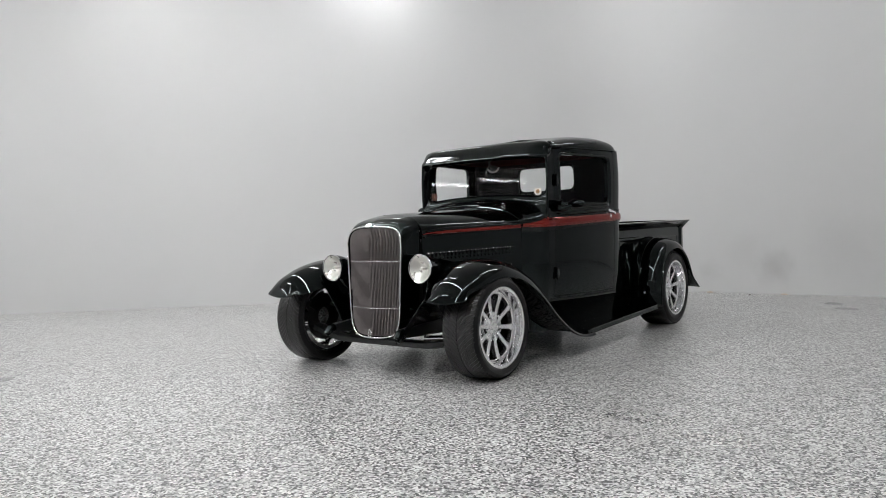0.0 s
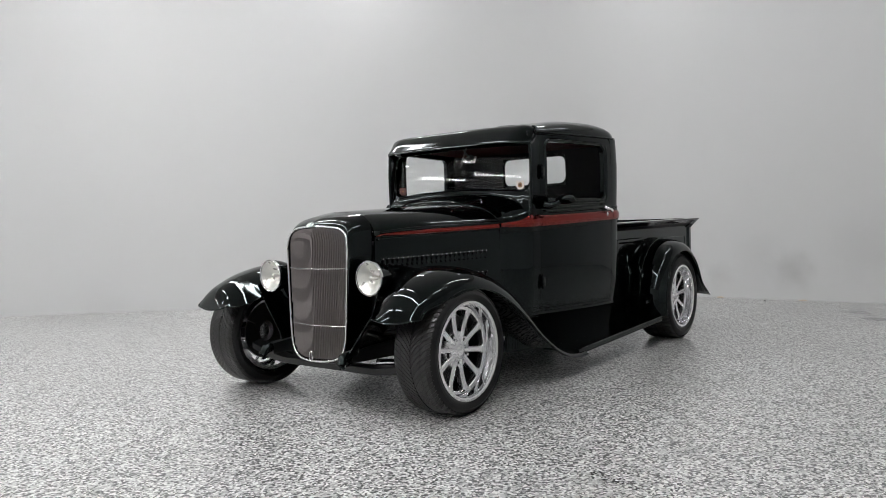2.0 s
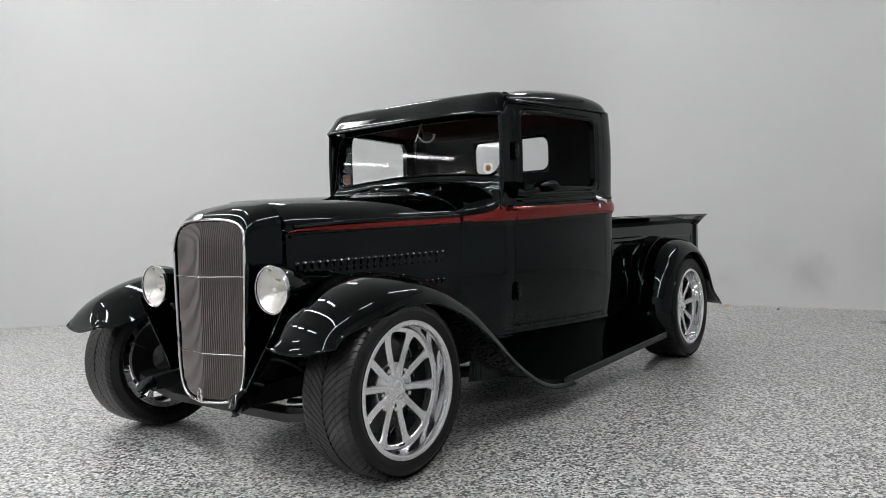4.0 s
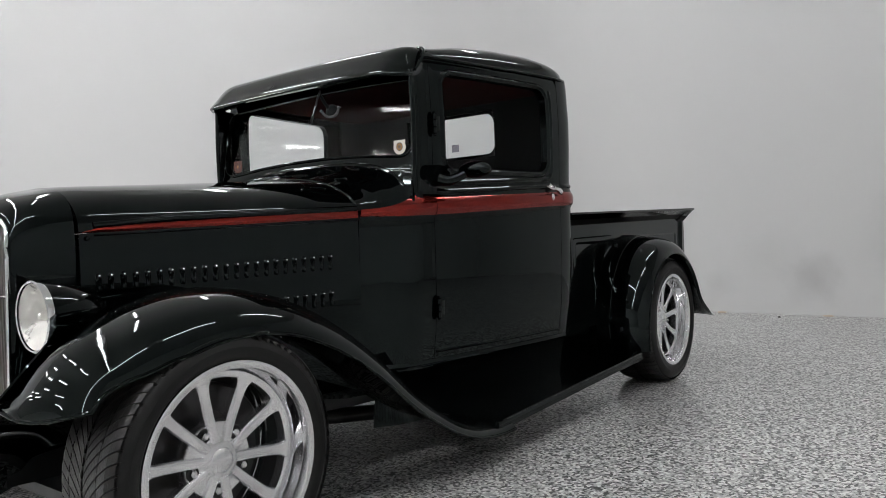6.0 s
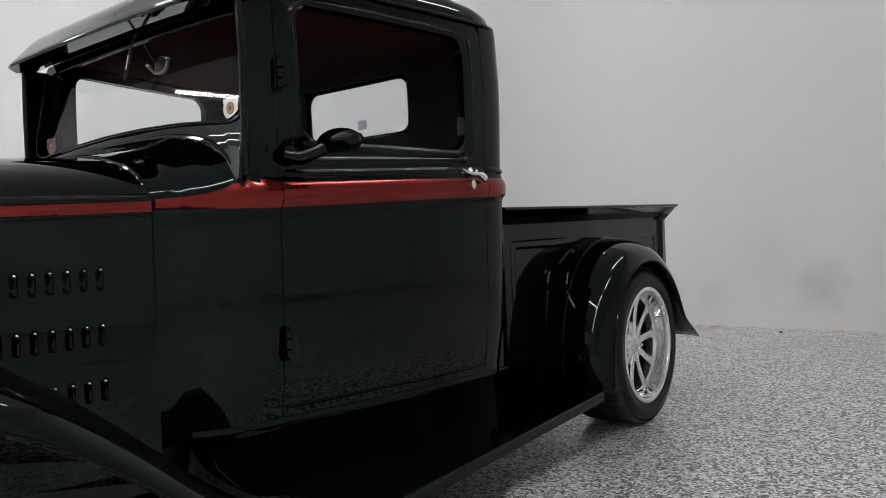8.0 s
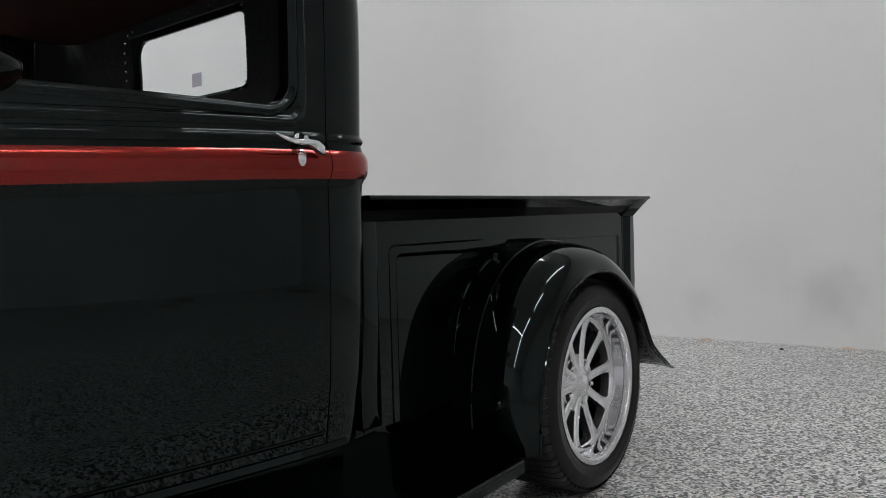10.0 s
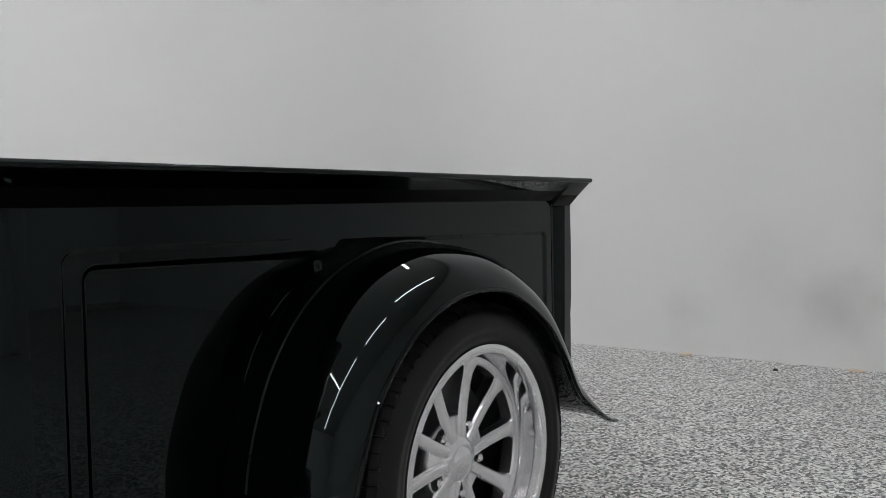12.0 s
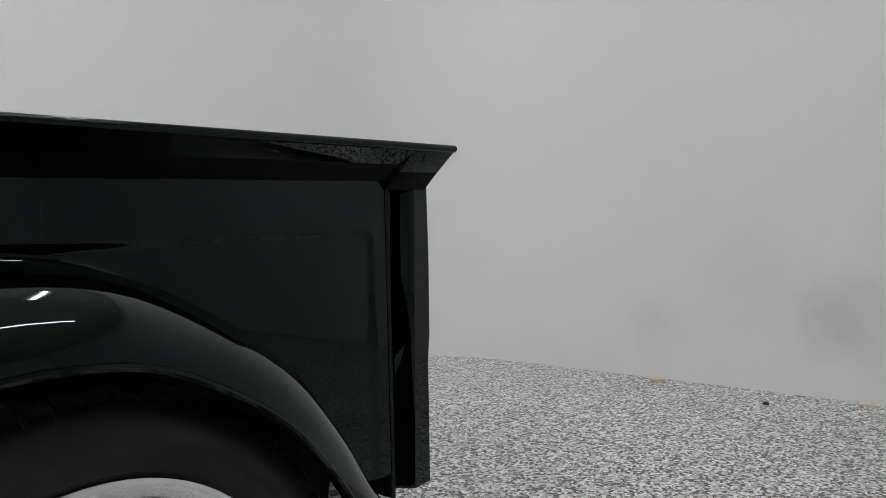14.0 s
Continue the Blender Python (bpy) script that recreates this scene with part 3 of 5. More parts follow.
# headlamps
for s in (-1, 1):
    prof = [(0.0, 0.175), (0.02, 0.168), (0.045, 0.14), (0.065, 0.10), (0.079, 0.05), (0.085, 0.01), (0.087, -0.004), (0.086, -0.010), (0.081, -0.012)]
    hl = T("headlamp", lathe(prof, 40, "x"), M_PAINT, "black bullet headlamp with a clear lens")
    hl.scale = (0.96, 0.96, 0.96)
    hl.location = (-0.150, -0.008 + s * 0.357, 0.640)
    part("rim_ring", lathe([(0.081, -0.013), (0.084, -0.015), (0.0875, -0.012), (0.088, -0.004), (0.0865, 0.002)], 40, "x"), M_CHROME, hl, "thin chrome bezel")
    part("reflector", lathe([(0.0, 0.062), (0.02, 0.056), (0.045, 0.036), (0.065, 0.014), (0.081, -0.008)], 40, "x"), M_REFLECT, hl, "bright reflector")
    bm = lathe([(0.081, -0.011), (0.06, -0.018), (0.035, -0.022), (0.012, -0.024), (0.0, -0.0243)], 40, "x")
    part("lens", bm, M_LENS, hl, "clear glass lens").visible_shadow = False
    part("bulb", lathe([(0.0, 0.0), (0.008, 0.004), (0.011, 0.015), (0.009, 0.03), (0.009, 0.056)], 16, "x"), M_REFLECT, hl)
    bm = bmesh.new()
    tube(bm, [(-0.07, s * 0.357, 0.57), (-0.05, s * 0.35, 0.53), (0.0, s * 0.33, 0.49), (0.06, s * 0.30, 0.46)], [0.022, 0.02, 0.02, 0.022], 10)
    T("headlamp_stand", bm, M_PAINT)


# -- cowl --
def cowl_section(x):
    t = (x - 0.86) / (1.078 - 0.86)
    w = interp(x, BELT)
    a = hood_section(0.86)
    out = []
    n = len(a)
    for i, (y0, z0) in enumerate(a):
        yy = -1 + 2 * i / (n - 1)
        u = max(-1.0, min(1.0, y0 / 0.439))
        y = u * w
        z1 = 0.908 + 0.172 * (1 - abs(u) ** 4.5) ** 0.62
        e = 0.35 * t + 0.30 * t ** 2 + 0.35 * t ** 6
        out.append((y, z0 + (z1 - z0) * e))
    return out


rows = [[(x, y, z) for y, z in cowl_section(x)] for x in np.linspace(0.8605, 1.078, 30)]
T("cowl", loft(rows), M_PAINT, solid=0.005)
for s in (-1, 1):
    T("cowl_side", sheet(0.8605, 1.1305, 0.33, 0.852, 10, 20, side(s)), M_PAINT, solid=0.005)

    def cowl_stripe(u, v, s=s):
        x = 0.8605 + 0.270 * u
        top = interp(u, [(0, 0.873), (0.2, 0.876), (0.35, 0.882), (0.48, 0.893), (0.58, 0.906), (0.63, 0.914), (0.7, 0.914), (1, 0.912)])
        z = 0.847 + 0.004 * u + (top - 0.847) * v
        return (x, s * (hw(x, z) + 0.004 - 0.003 * abs(2 * v - 1)), z)
    T("stripe", sheet(0, 1, 0, 1, 32, 6, cowl_stripe), M_RED, "red metallic stripe flaring up at the cowl", solid=0.003)

# raised beads on the cowl and at its joint with the hood
for x, r, lift in ((0.8595, 0.006, 0.0), (1.045, 0.009, -0.001)):
    sec = cowl_section(max(x, 0.863))
    bm = bmesh.new()
    tube(bm, [(x - 0.012 * (0 if x < 0.9 else 1) * abs(y / 0.5) ** 2, y, z + lift) for y, z in sec[1:-1]], r, 8)
    T("cowl_bead", bm, M_PAINT)

# windscreen frame, glass
CAB_Y = -0.022  # the cab front sits a little towards the driver's side


def ws(y, z):
    return (1.062 + 0.19 * (z - 1.06), y, z)


def arch(pts, h):
    return [(y, z + h * (1 - (y / 0.5) ** 2) * (1 if z < 1.18 else 0.4)) for y, z in pts]


outer = [(y, z if z > 1.2 else z + 0.145 * (1 - min(1.0, abs(y) / 0.52) ** 2.2)) for y, z in round_rect(-0.543, 0.543, 0.905, 1.352, 0.02)]
inner_ws = arch(round_rect(-0.529, 0.529, 1.056, 1.318, (0.075, 0.035, 0.035, 0.075)), 0.03)


def ws_frame(y, z):
    """The frame turns forward below the glass to meet the cowl."""
    x, y, z = ws(y, z)
    drop = min(0.03, max(0.0, 1.054 + 0.03 * (1 - (y / 0.5) ** 2) - z))
    return (x - 0.40 * drop, y, z)


T("windscreen_frame", ring_panel(outer, inner_ws, ws_frame, 8), M_PAINT, "black windscreen frame", solid=0.010, offset=0)
bm = bmesh.new()
tube(bm, [Vector(ws(y, z)) + Vector((-0.012, 0, 0)) for y, z in inner_ws], 0.0026, 8, closed=True)
T("windscreen_seal", bm, M_PAINT, "thin black bead round the windscreen glass")
bm = bmesh.new()
vs = [bm.verts.new(ws(y, z)) for y, z in inner_ws]
bm.faces.new(vs)
GL = T("windscreen", bm, M_GLASS, "clear flat windscreen glass", smooth=False)
GL.visible_shadow = False

# -- doors, with side glass --
for s in (-1, 1):
    dz0 = 0.352
    in_loop = round_rect(1.190, 1.735, 1.015, 1.340, (0.05, 0.05, 0.04, 0.05))
    surf = side(s)
    # the panel below the window, and the frame round it
    door = T("door", sheet(1.1325, 1.8195, dz0, 0.985, 20, 34, surf), M_PAINT, "black cab door, closed", solid=0.006)
    frame_out = round_rect(1.1325, 1.8195, 0.985, 1.385, (0.004, 0.03, 0.02, 0.004))
    part("window_surround", ring_panel(frame_out, in_loop, surf), M_PAINT, door, solid=0.03)
    rib = lambda x, z, h, s=s: (x, s * (hw(x, z) + h), z)
    loop = round_rect(1.180, 1.748, 1.0045, 1.350, (0.06, 0.06, 0.05, 0.06), 12)
    part("window_bead", moulding(loop, rib, 0.0115, 0.0062, closed=True), M_PAINT, door)
    bm = bmesh.new()
    vs = [bm.verts.new((x, s * (hw(x, z) - 0.018), z)) for x, z in in_loop]
    bm.faces.new(vs)
    g = part("door_glass", bm, M_SIDE_GLASS, door, "clear side window glass", smooth=False)
    g.visible_shadow = False

    def door_stripe(u, v, s=s):
        x = 1.133 + 0.6862 * u
        z = 0.852 + rake(x) + stripe_height(x) * v
        return (x, s * (hw(x, z) + 0.0025), z)
    part("stripe", sheet(0, 1, 0, 1, 20, 8, door_stripe), M_RED, door, "red metallic belt stripe", solid=0.003)
    # ribs above the stripe; the upper one turns up behind the window
    part("belt_bead", moulding([(x, 0.932 + rake(x)) for x in np.linspace(1.15, 1.8185, 40)], rib, 0.0125, 0.0065), M_PAINT, door)
    line = [(x, 0.962 + rake(x)) for x in np.linspace(1.19, 1.729, 30)]
    zc = line[-1][1] + 0.036
    line += [(1.729 + 0.036 * math.sin(a), zc - 0.036 * math.cos(a)) for a in np.linspace(0.2, math.pi / 2, 8)]
    line += [(1.765, z) for z in np.linspace(zc + 0.02, 1.34, 16)]
    part("window_rib", moulding(line, rib, 0.0125, 0.0065), M_PAINT, door)
    bm = bmesh.new()
    tube(bm, [(x, s * (hw(x, dz0 + 0.03) + 0.0), dz0 + 0.028) for x in np.linspace(1.14, 1.81, 20)], 0.004, 6)
    part("lower_bead", bm, M_PAINT, door)
    # hinges
    for hz in (1.165, 0.532):
        y = s * (hw(1.14, hz) + 0.010)
        bm = bmesh.new()
        for a, b in ((-0.034, -0.0125), (-0.0115, 0.0115), (0.0125, 0.034)):
            tube(bm, [(1.133, y, hz + a), (1.133, y, hz + a + 0.002), (1.133, y, hz + b - 0.002), (1.133, y, hz + b)], [0.006, 0.0085, 0.0085, 0.006], 12)
        for e in (-1, 1):
            tube(bm, [(1.133, y, hz + e * 0.034), (1.133, y, hz + e * 0.037), (1.133, y, hz + e * 0.040), (1.133, y, hz + e * 0.042)], [0.004, 0.0062, 0.0055, 0.002], 10)
        box(bm, 1.137, 1.166, y - 0.004 + s * -0.004, y + 0.004 + s * -0.004, hz - 0.026, hz + 0.026, 0.003)
        part("hinge", bm, M_PAINT, door, "black door hinge")
    # handle
    hx, hz = 1.752, 0.958
    y = s * (hw(hx, hz) + 0.0)
    bm = lathe([(0.0, 0.0), (0.0125, 0.0), (0.0125, 0.005), (0.009, 0.010), (0.007, 0.014), (0.006, 0.026), (0.0, 0.028)], 20, "y")
    for v in bm.verts:
        v.co = Vector((hx + v.co.x, y + s * v.co.y, hz + v.co.z * 1.1 - 0.15 * v.co.y))
    tube(bm, [(hx + dx, y + s * dy, hz + dz + 0.004) for dx, dy, dz in ((-0.073, 0.030, -0.004), (-0.055, 0.032, -0.011), (-0.035, 0.033, -0.0155), (0.0, 0.033, -0.015),
                                                                (0.016, 0.032, -0.018), (0.030, 0.030, -0.026), (0.042, 0.028, -0.036))],
         [0.0015, 0.004, 0.005, 0.0065, 0.0105, 0.0115, 0.003], 12)
    part("door_handle", bm, M_CHROME, door, "chrome door handle")
    bm = lathe([(0.0, 0.0), (0.011, 0.0), (0.011, 0.006), (0.007, 0.010), (0.0, 0.011)], 18, "y")
    for v in bm.verts:
        v.co = Vector((hx - 0.002, y, hz - 0.040)) + Vector((v.co.x * 0.9, s * (v.co.y + 0.010), v.co.z * 1.5))
    part("door_lock", bm, M_CHROME, door, "chrome lock")

# wing mirror
for s in (-1, 1):
    y0 = hw(1.2, 1.0)
    bm = bmesh.new()
    tube(bm, [(1.150, s * y0, 0.975), (1.165, s * (y0 + 0.03), 0.968), (1.185, s * (y0 + 0.06), 0.98), (1.205, s * (y0 + 0.09), 1.000)],
         [0.024, 0.019, 0.016, 0.014], 12)
    arm = T("wing_mirror", bm, M_PAINT, "black wing mirror on a curved arm")
    bm = bmesh.new()
    bmesh.ops.create_uvsphere(bm, u_segments=24, v_segments=14, radius=1.0)
    for v in bm.verts:
        c = v.co
        v.co = Vector((1.210 + c.x * 0.030 + (0.012 if c.x > 0.4 else 0), s * (y0 + 0.108) + c.y * 0.066, 1.003 + c.z * 0.029))
    part("mirror_head", bm, M_PAINT, arm)

# -- cab back: quarters, rear panel with window --
plan = [(1.8215, 0.656), (1.86, 0.6575), (1.905, 0.653), (1.940, 0.634), (1.961, 0.596), (1.971, 0.53), (1.977, 0.44), (1.982, 0.30), (1.988, 0.14), (1.99, 0.0)]
sp = spline([(x, y, 0) for x, y in plan], 40)
plan_full = [(p.x, -p.y) for p in sp] + [(p.x, p.y) for p in sp[::-1][1:]]
seg = [0.0]
for (xa, ya), (xb, yb) in zip(plan_full, plan_full[1:]):
    seg.append(seg[-1] + math.hypot(xb - xa, yb - ya))
S_ALL = seg[-1]


def back(u, z, off=0.0):
    """u: metres along the plan line from the driver's door edge."""
    x = float(np.interp(u, seg, [p[0] for p in plan_full]))
    y = float(np.interp(u, seg, [p[1] for p in plan_full]))
    e = 0.004
    xa, ya = float(np.interp(u - e, seg, [p[0] for p in plan_full])), float(np.interp(u - e, seg, [p[1] for p in plan_full]))
    xb, yb = float(np.interp(u + e, seg, [p[0] for p in plan_full])), float(np.interp(u + e, seg, [p[1] for p in plan_full]))
    d = math.hypot(xb - xa, yb - ya)
    nx, ny = (yb - ya) / d, -(xb - xa) / d
    o = interp(z - rake(x), PROF) + off
    return (x + nx * o, y + ny * o, z)


c0 = S_ALL / 2
for a, b in ((0.0, c0 - 0.40), (c0 + 0.40, S_ALL)):
    T("cab_corner", sheet(a, b, 0.345, 1.40, 26, 48, back), M_PAINT, solid=0.008)
T("rear_panel", ring_panel(round_rect(c0 - 0.40, c0 + 0.40, 0.345, 1.40, 0.004), round_rect(c0 - 0.245, c0 + 0.262, 1.145, 1.325, 0.045), back, 6), M_PAINT,
  "black cab rear panel", solid=0.008)
bm = bmesh.new()
bm.faces.new([bm.verts.new(back(u, z, -0.006)) for u, z in round_rect(c0 - 0.245, c0 + 0.262, 1.145, 1.325, 0.045)])
g = T("rear_window", bm, M_SIDE_GLASS, "clear rear window glass", smooth=False)
g.visible_shadow = False
uc = c0 - 0.018
T("window_sticker", loft([[back(uc + 0.021 * a, 1.170 + 0.034 * b, -0.010) for b in (0, 1)] for a in (-1, 1)]), M_STICKER5, "small translucent grey sticker on the rear glass", solid=0.001)
for u, z in round_rect(c0 - 0.268, c0 + 0.285, 1.122, 1.348, 0.05, 3):
    bm = bmesh.new()
    bmesh.ops.create_icosphere(bm, subdivisions=1, radius=0.0032)
    bmesh.ops.translate(bm, verts=bm.verts, vec=back(u, z, -0.037))
    T("trim_screw", bm, M_CHROME)
T("stripe", loft([[back(u, 0.852 + rake(back(u, 1.0)[0]) + 0.057 * v / 8, 0.0025) for v in range(9)] for u in np.linspace(0.0005, S_ALL - 0.0005, 70)]), M_RED,
  "red metallic belt stripe round the cab back", solid=0.003)
T("belt_bead", moulding([(u, 0.932 + rake(back(u, 1.0)[0])) for u in np.linspace(0.002, S_ALL - 0.002, 90)], back, 0.0125, 0.0065), M_PAINT)


# -- roof and visor --
def roof_edge():
    pts = [(1.06, 0.0), (1.06, 0.25), (1.065, 0.45), (1.085, 0.519), (1.13, 0.533), (1.3, 0.562), (1.5, 0.590), (1.7, 0.615), (1.82, 0.624), (1.88, 0.622), (1.935, 0.590),
           (1.955, 0.52), (1.962, 0.3), (1.965, 0.0)]
    q = spline([(x, y, 0) for x, y in pts], 44)
    return [(p.x, -p.y) for p in q] + [(p.x, p.y) for p in q[::-1][1:-1]]


edge = roof_edge()
ROOF_H = [(1.06, 0.055), (1.15, 0.072), (1.3, 0.100), (1.5, 0.118), (1.75, 0.122), (1.9, 0.110), (1.97, 0.095)]
rows = []
for f, zf in ((0.0, -0.1), (0.0, 0.0), (0.004, 0.14), (0.014, 0.30), (0.035, 0.47), (0.07, 0.62), (0.12, 0.75), (0.2, 0.855), (0.3, 0.925), (0.45, 0.965), (0.62, 0.98), (0.8, 0.995), (0.97, 1.0)):
    cx = 1.52
    rows.append([(cx + (x - cx) * (1 - f), CAB_Y + y * (1 - f), 1.385 + roof_rake(x) + interp(x, ROOF_H) * zf) for x, y in edge])
T("roof", loft(rows, closed=True, caps=True), M_PAINT, "black domed cab roof", angle=60)
bm = bmesh.new()
tube(bm, [(x, CAB_Y + y * 1.012, 1.388 + roof_rake(x)) for x, y in edge if x > 1.075], 0.0055, 6)
T("drip_rail", bm, M_PAINT)
ys = np.linspace(-1, 1, 31)
rows = []
for u in ys:
    y = (0.532 if u < 0 else 0.552) * u
    e = max(0.0, abs(u) - 0.86) / 0.14
    bk = 0.045 * e ** 3 if u > 0 else 0.075 * (max(0.0, abs(u) - 0.76) / 0.24) ** 2
    sag = -(0.014 if u < 0 else 0.006) * abs(u) ** 2.2
    pr = [(1.17, 1.450), (1.14, 1.448), (1.10, 1.445), (1.068, 1.437), (1.045, 1.423), (1.02, 1.399), (0.995, 1.372), (0.975, 1.349), (0.966, 1.340), (0.962, 1.333), (0.966, 1.327), (0.985, 1.329), (1.03, 1.334), (1.075, 1.342)]
    rows.append([(x + bk * max(0.0, 1.09 - x) / 0.128, CAB_Y + y * interp(x, [(0.96, 1.0), (1.02, 0.99), (1.10, 0.985), (1.15, 0.972), (1.17, 0.96)]), z + sag - ((0.020 if u < 0 else 0.010) * e * e if z > 1.36 else 0.0)) for x, z in pr])
T("sun_visor", loft(rows, closed=True, caps=True), M_PAINT, "black sun visor lip over the windscreen", angle=50)
for s in (-1, 1):
    # windscreen pillar
    T("pillar", sheet(1.040, 1.1305, 0.85, 1.39 if s < 0 else 1.335, 6, 40, side(s)), M_PAINT, solid=0.006)
    bm = bmesh.new()
    tube(bm, [(1.040, s * (hw(1.046, z) + 0.004), z) for z in np.linspace(0.925, 1.335, 24)], 0.0095, 14)
    T("pillar_bead", bm, M_PAINT)
    bm = bmesh.new()
    ye = CAB_Y + s * (0.532 if s < 0 else 0.54)
    tube(bm, spline([(1.05, ye + s * 0.002, 1.335), (1.075, ye + s * 0.004, 1.362), (1.095, ye + s * 0.002, 1.392), (1.108, ye - s * 0.008, 1.416), (1.114, ye - s * 0.035, 1.424)], 14), 0.006, 8)
    T("visor_corner_bead", bm, M_PAINT)

# -- cab inside --
bm = bmesh.new()
box(bm, 1.02, 1.94, -0.49, 0.49, 0.36, 0.40, 0.01)
T("cab_floor", bm, M_DARK)
bm = bmesh.new()
box(bm, 1.68, 1.92, -0.555, 0.555, 0.66, 1.00, 0.06)
seat = T("bench_seat", bm, M_SEAT, "dark vinyl bench seat")
bm = bmesh.new()
box(bm, 1.35, 1.86, -0.555, 0.555, 0.42, 0.70, 0.06)
part("cushion", bm, M_SEAT, seat)
bm = bmesh.new()
box(bm, 1.065, 1.13, -0.44, 0.44, 0.82, 1.0, 0.03)
T("dashboard", bm, M_SATIN)
lin = [[(1.52 + (x - 1.52) * (1 - f), CAB_Y + y * (1 - f), 1.365 + (interp(x, ROOF_H) - 0.012) * zf) for x, y in edge] for f, zf in ((0.03, 0.0), (0.08, 0.35), (0.2, 0.68), (0.45, 0.9), (0.97, 1.0))]
T("headliner", loft(lin, closed=True, caps=True), M_LINER, "dark red cloth headliner", solid=0.004)
for s in (-1, 1):
    bm = sheet(1.15, 1.80, 0.42, 0.99, 4, 4, side(s, -0.035))
    T("door_card", bm, M_SEAT, solid=0.01)
bm = loft([[back(u, z, -0.03) for z in np.linspace(0.6, 1.13, 6)] for u in np.linspace(0.01, S_ALL - 0.01, 40)])
T("rear_trim_panel", bm, M_SEAT, solid=0.008)
for a, b in ((0.01, c0 - 0.262), (c0 + 0.262, S_ALL - 0.01)):
    bm = loft([[back(u, z, -0.028) for z in np.linspace(1.13, 1.37, 5)] for u in np.linspace(a, b, 24)])
    T("rear_trim_panel", bm, M_SEAT, solid=0.006)
bm = loft([[back(u, z, -0.028) for z in np.linspace(1.335, 1.37, 3)] for u in np.linspace(c0 - 0.262, c0 + 0.262, 12)])
T("rear_trim_panel", bm, M_SEAT, solid=0.006)
# steering wheel
bm = bmesh.new()
cx, cy, cz = 1.30, -0.29, 0.93
tl = radians(62)
tube(bm, [(cx + 0.17 * math.sin(a) * math.cos(tl), cy + 0.17 * math.cos(a), cz + 0.17 * math.sin(a) * math.sin(tl)) for a in np.linspace(0, 2 * math.pi, 33)[:-1]], 0.012, 8, closed=True)
sw = T("steering_wheel", bm, M_TRIM, "black steering wheel")
bm = bmesh.new()
for a in (math.pi * 0.02, math.pi * 0.98, math.pi * 1.5):
    tube(bm, [(cx, cy, cz), (cx + 0.17 * math.sin(a) * math.cos(tl), cy + 0.17 * math.cos(a), cz + 0.17 * math.sin(a) * math.sin(tl))], 0.009, 6)
tube(bm, [(cx, cy, cz), (1.08, cy, 0.83)], 0.02, 10)
part("steering_column", bm, M_SATIN, sw)
# inside mirror
bm = bmesh.new()
tube(bm, [(1.13, 0.0, 1.345), (1.14, -0.012, 1.31), (1.15, -0.028, 1.285)], 0.006, 8)
im = T("inside_mirror", bm, M_TRIM, "small round inside mirror on a black bracket")
bm = bmesh.new()
bmesh.ops.create_uvsphere(bm, u_segments=20, v_segments=10, radius=1.0)
for v in bm.verts:
    v.co = Vector((1.163 + v.co.x * 0.010, -0.030 + v.co.y * 0.033, 1.275 + v.co.z * 0.026))
part("mirror_glass", bm, M_SATIN, im)
bm = bmesh.new()
tube(bm, spline([(1.150, -0.083, 1.284), (1.153, -0.072, 1.266), (1.155, -0.055, 1.256), (1.155, -0.034, 1.253), (1.155, -0.012, 1.256), (1.153, 0.004, 1.266), (1.150, 0.014, 1.280)], 20), 0.0045, 8)
part("mirror_bracket", bm, M_BAR, im)
for yk, zk in ((-0.083, 1.285), (0.014, 1.281)):
    bm = bmesh.new()
    bmesh.ops.create_uvsphere(bm, u_segments=14, v_segments=8, radius=0.008)
    bmesh.ops.translate(bm, verts=bm.verts, vec=(1.150, yk, zk))
    part("mirror_knob", bm, M_CHROME, im)
# short wiper hanging from the header, in front of the glass
bm = bmesh.new()
tube(bm, [(1.060, -0.078, 1.334), (1.048, -0.070, 1.300), (1.046, -0.064, 1.276)], 0.0035, 8)
wiper = T("wiper", bm, M_TRIM, "short windscreen wiper hanging from the header")
bm = bmesh.new()
tube(bm, [(1.046, -0.064, 1.278), (1.047, -0.044, 1.244)], [0.0055, 0.0035], 8)
part("wiper_arm", bm, M_CHROME, wiper)
bm = bmesh.new()
tube(bm, [(1.047, -0.045, 1.246), (1.050, -0.030, 1.220)], 0.005, 8)
part("wiper_blade", bm, M_TRIM, wiper)

# stickers inside the windscreen
def sticker(y, z, mats):
    rr = (0.025, 0.015, 0.012, 0.006)
    top = None
    for k, (r, m) in enumerate(zip(rr, mats)):
        bm = bmesh.new()
        if k == 0:
            pts = [(r * 1.12 * a, r * 1.0 * b) for a, b in ((-0.95, 0.95), (-0.4, 0.92), (0, 0.96), (0.4, 0.92), (0.95, 0.95), (0.98, 0.72), (0.86, 0.45), (1.02, 0.1), (1.0, -0.3), (0.75, -0.75), (0.4, -1.0), (0, -1.08),
                   (-0.4, -1.0), (-0.75, -0.75), (-1.0, -0.3), (-1.02, 0.1), (-0.86, 0.45), (-0.98, 0.72))]
        else:
            pts = [(r * math.cos(0.25 * j), r * math.sin(0.25 * j)) for j in range(25)]
        rows = [[(-0.0006 * k + d, a, b) for a, b in pts] for d in (0.0, 0.0004)]
        grid(bm, rows, closed=True, caps=True)
        x = 1.062 + 0.19 * (z - 1.06) + 0.004
        if top is None:
            top = T("sticker", bm, m, "small shield-shaped paper sticker on the windscreen", smooth=False)
            top.location = (x, y, z)
        else:
            part("sticker_print", bm, m, top, smooth=False)


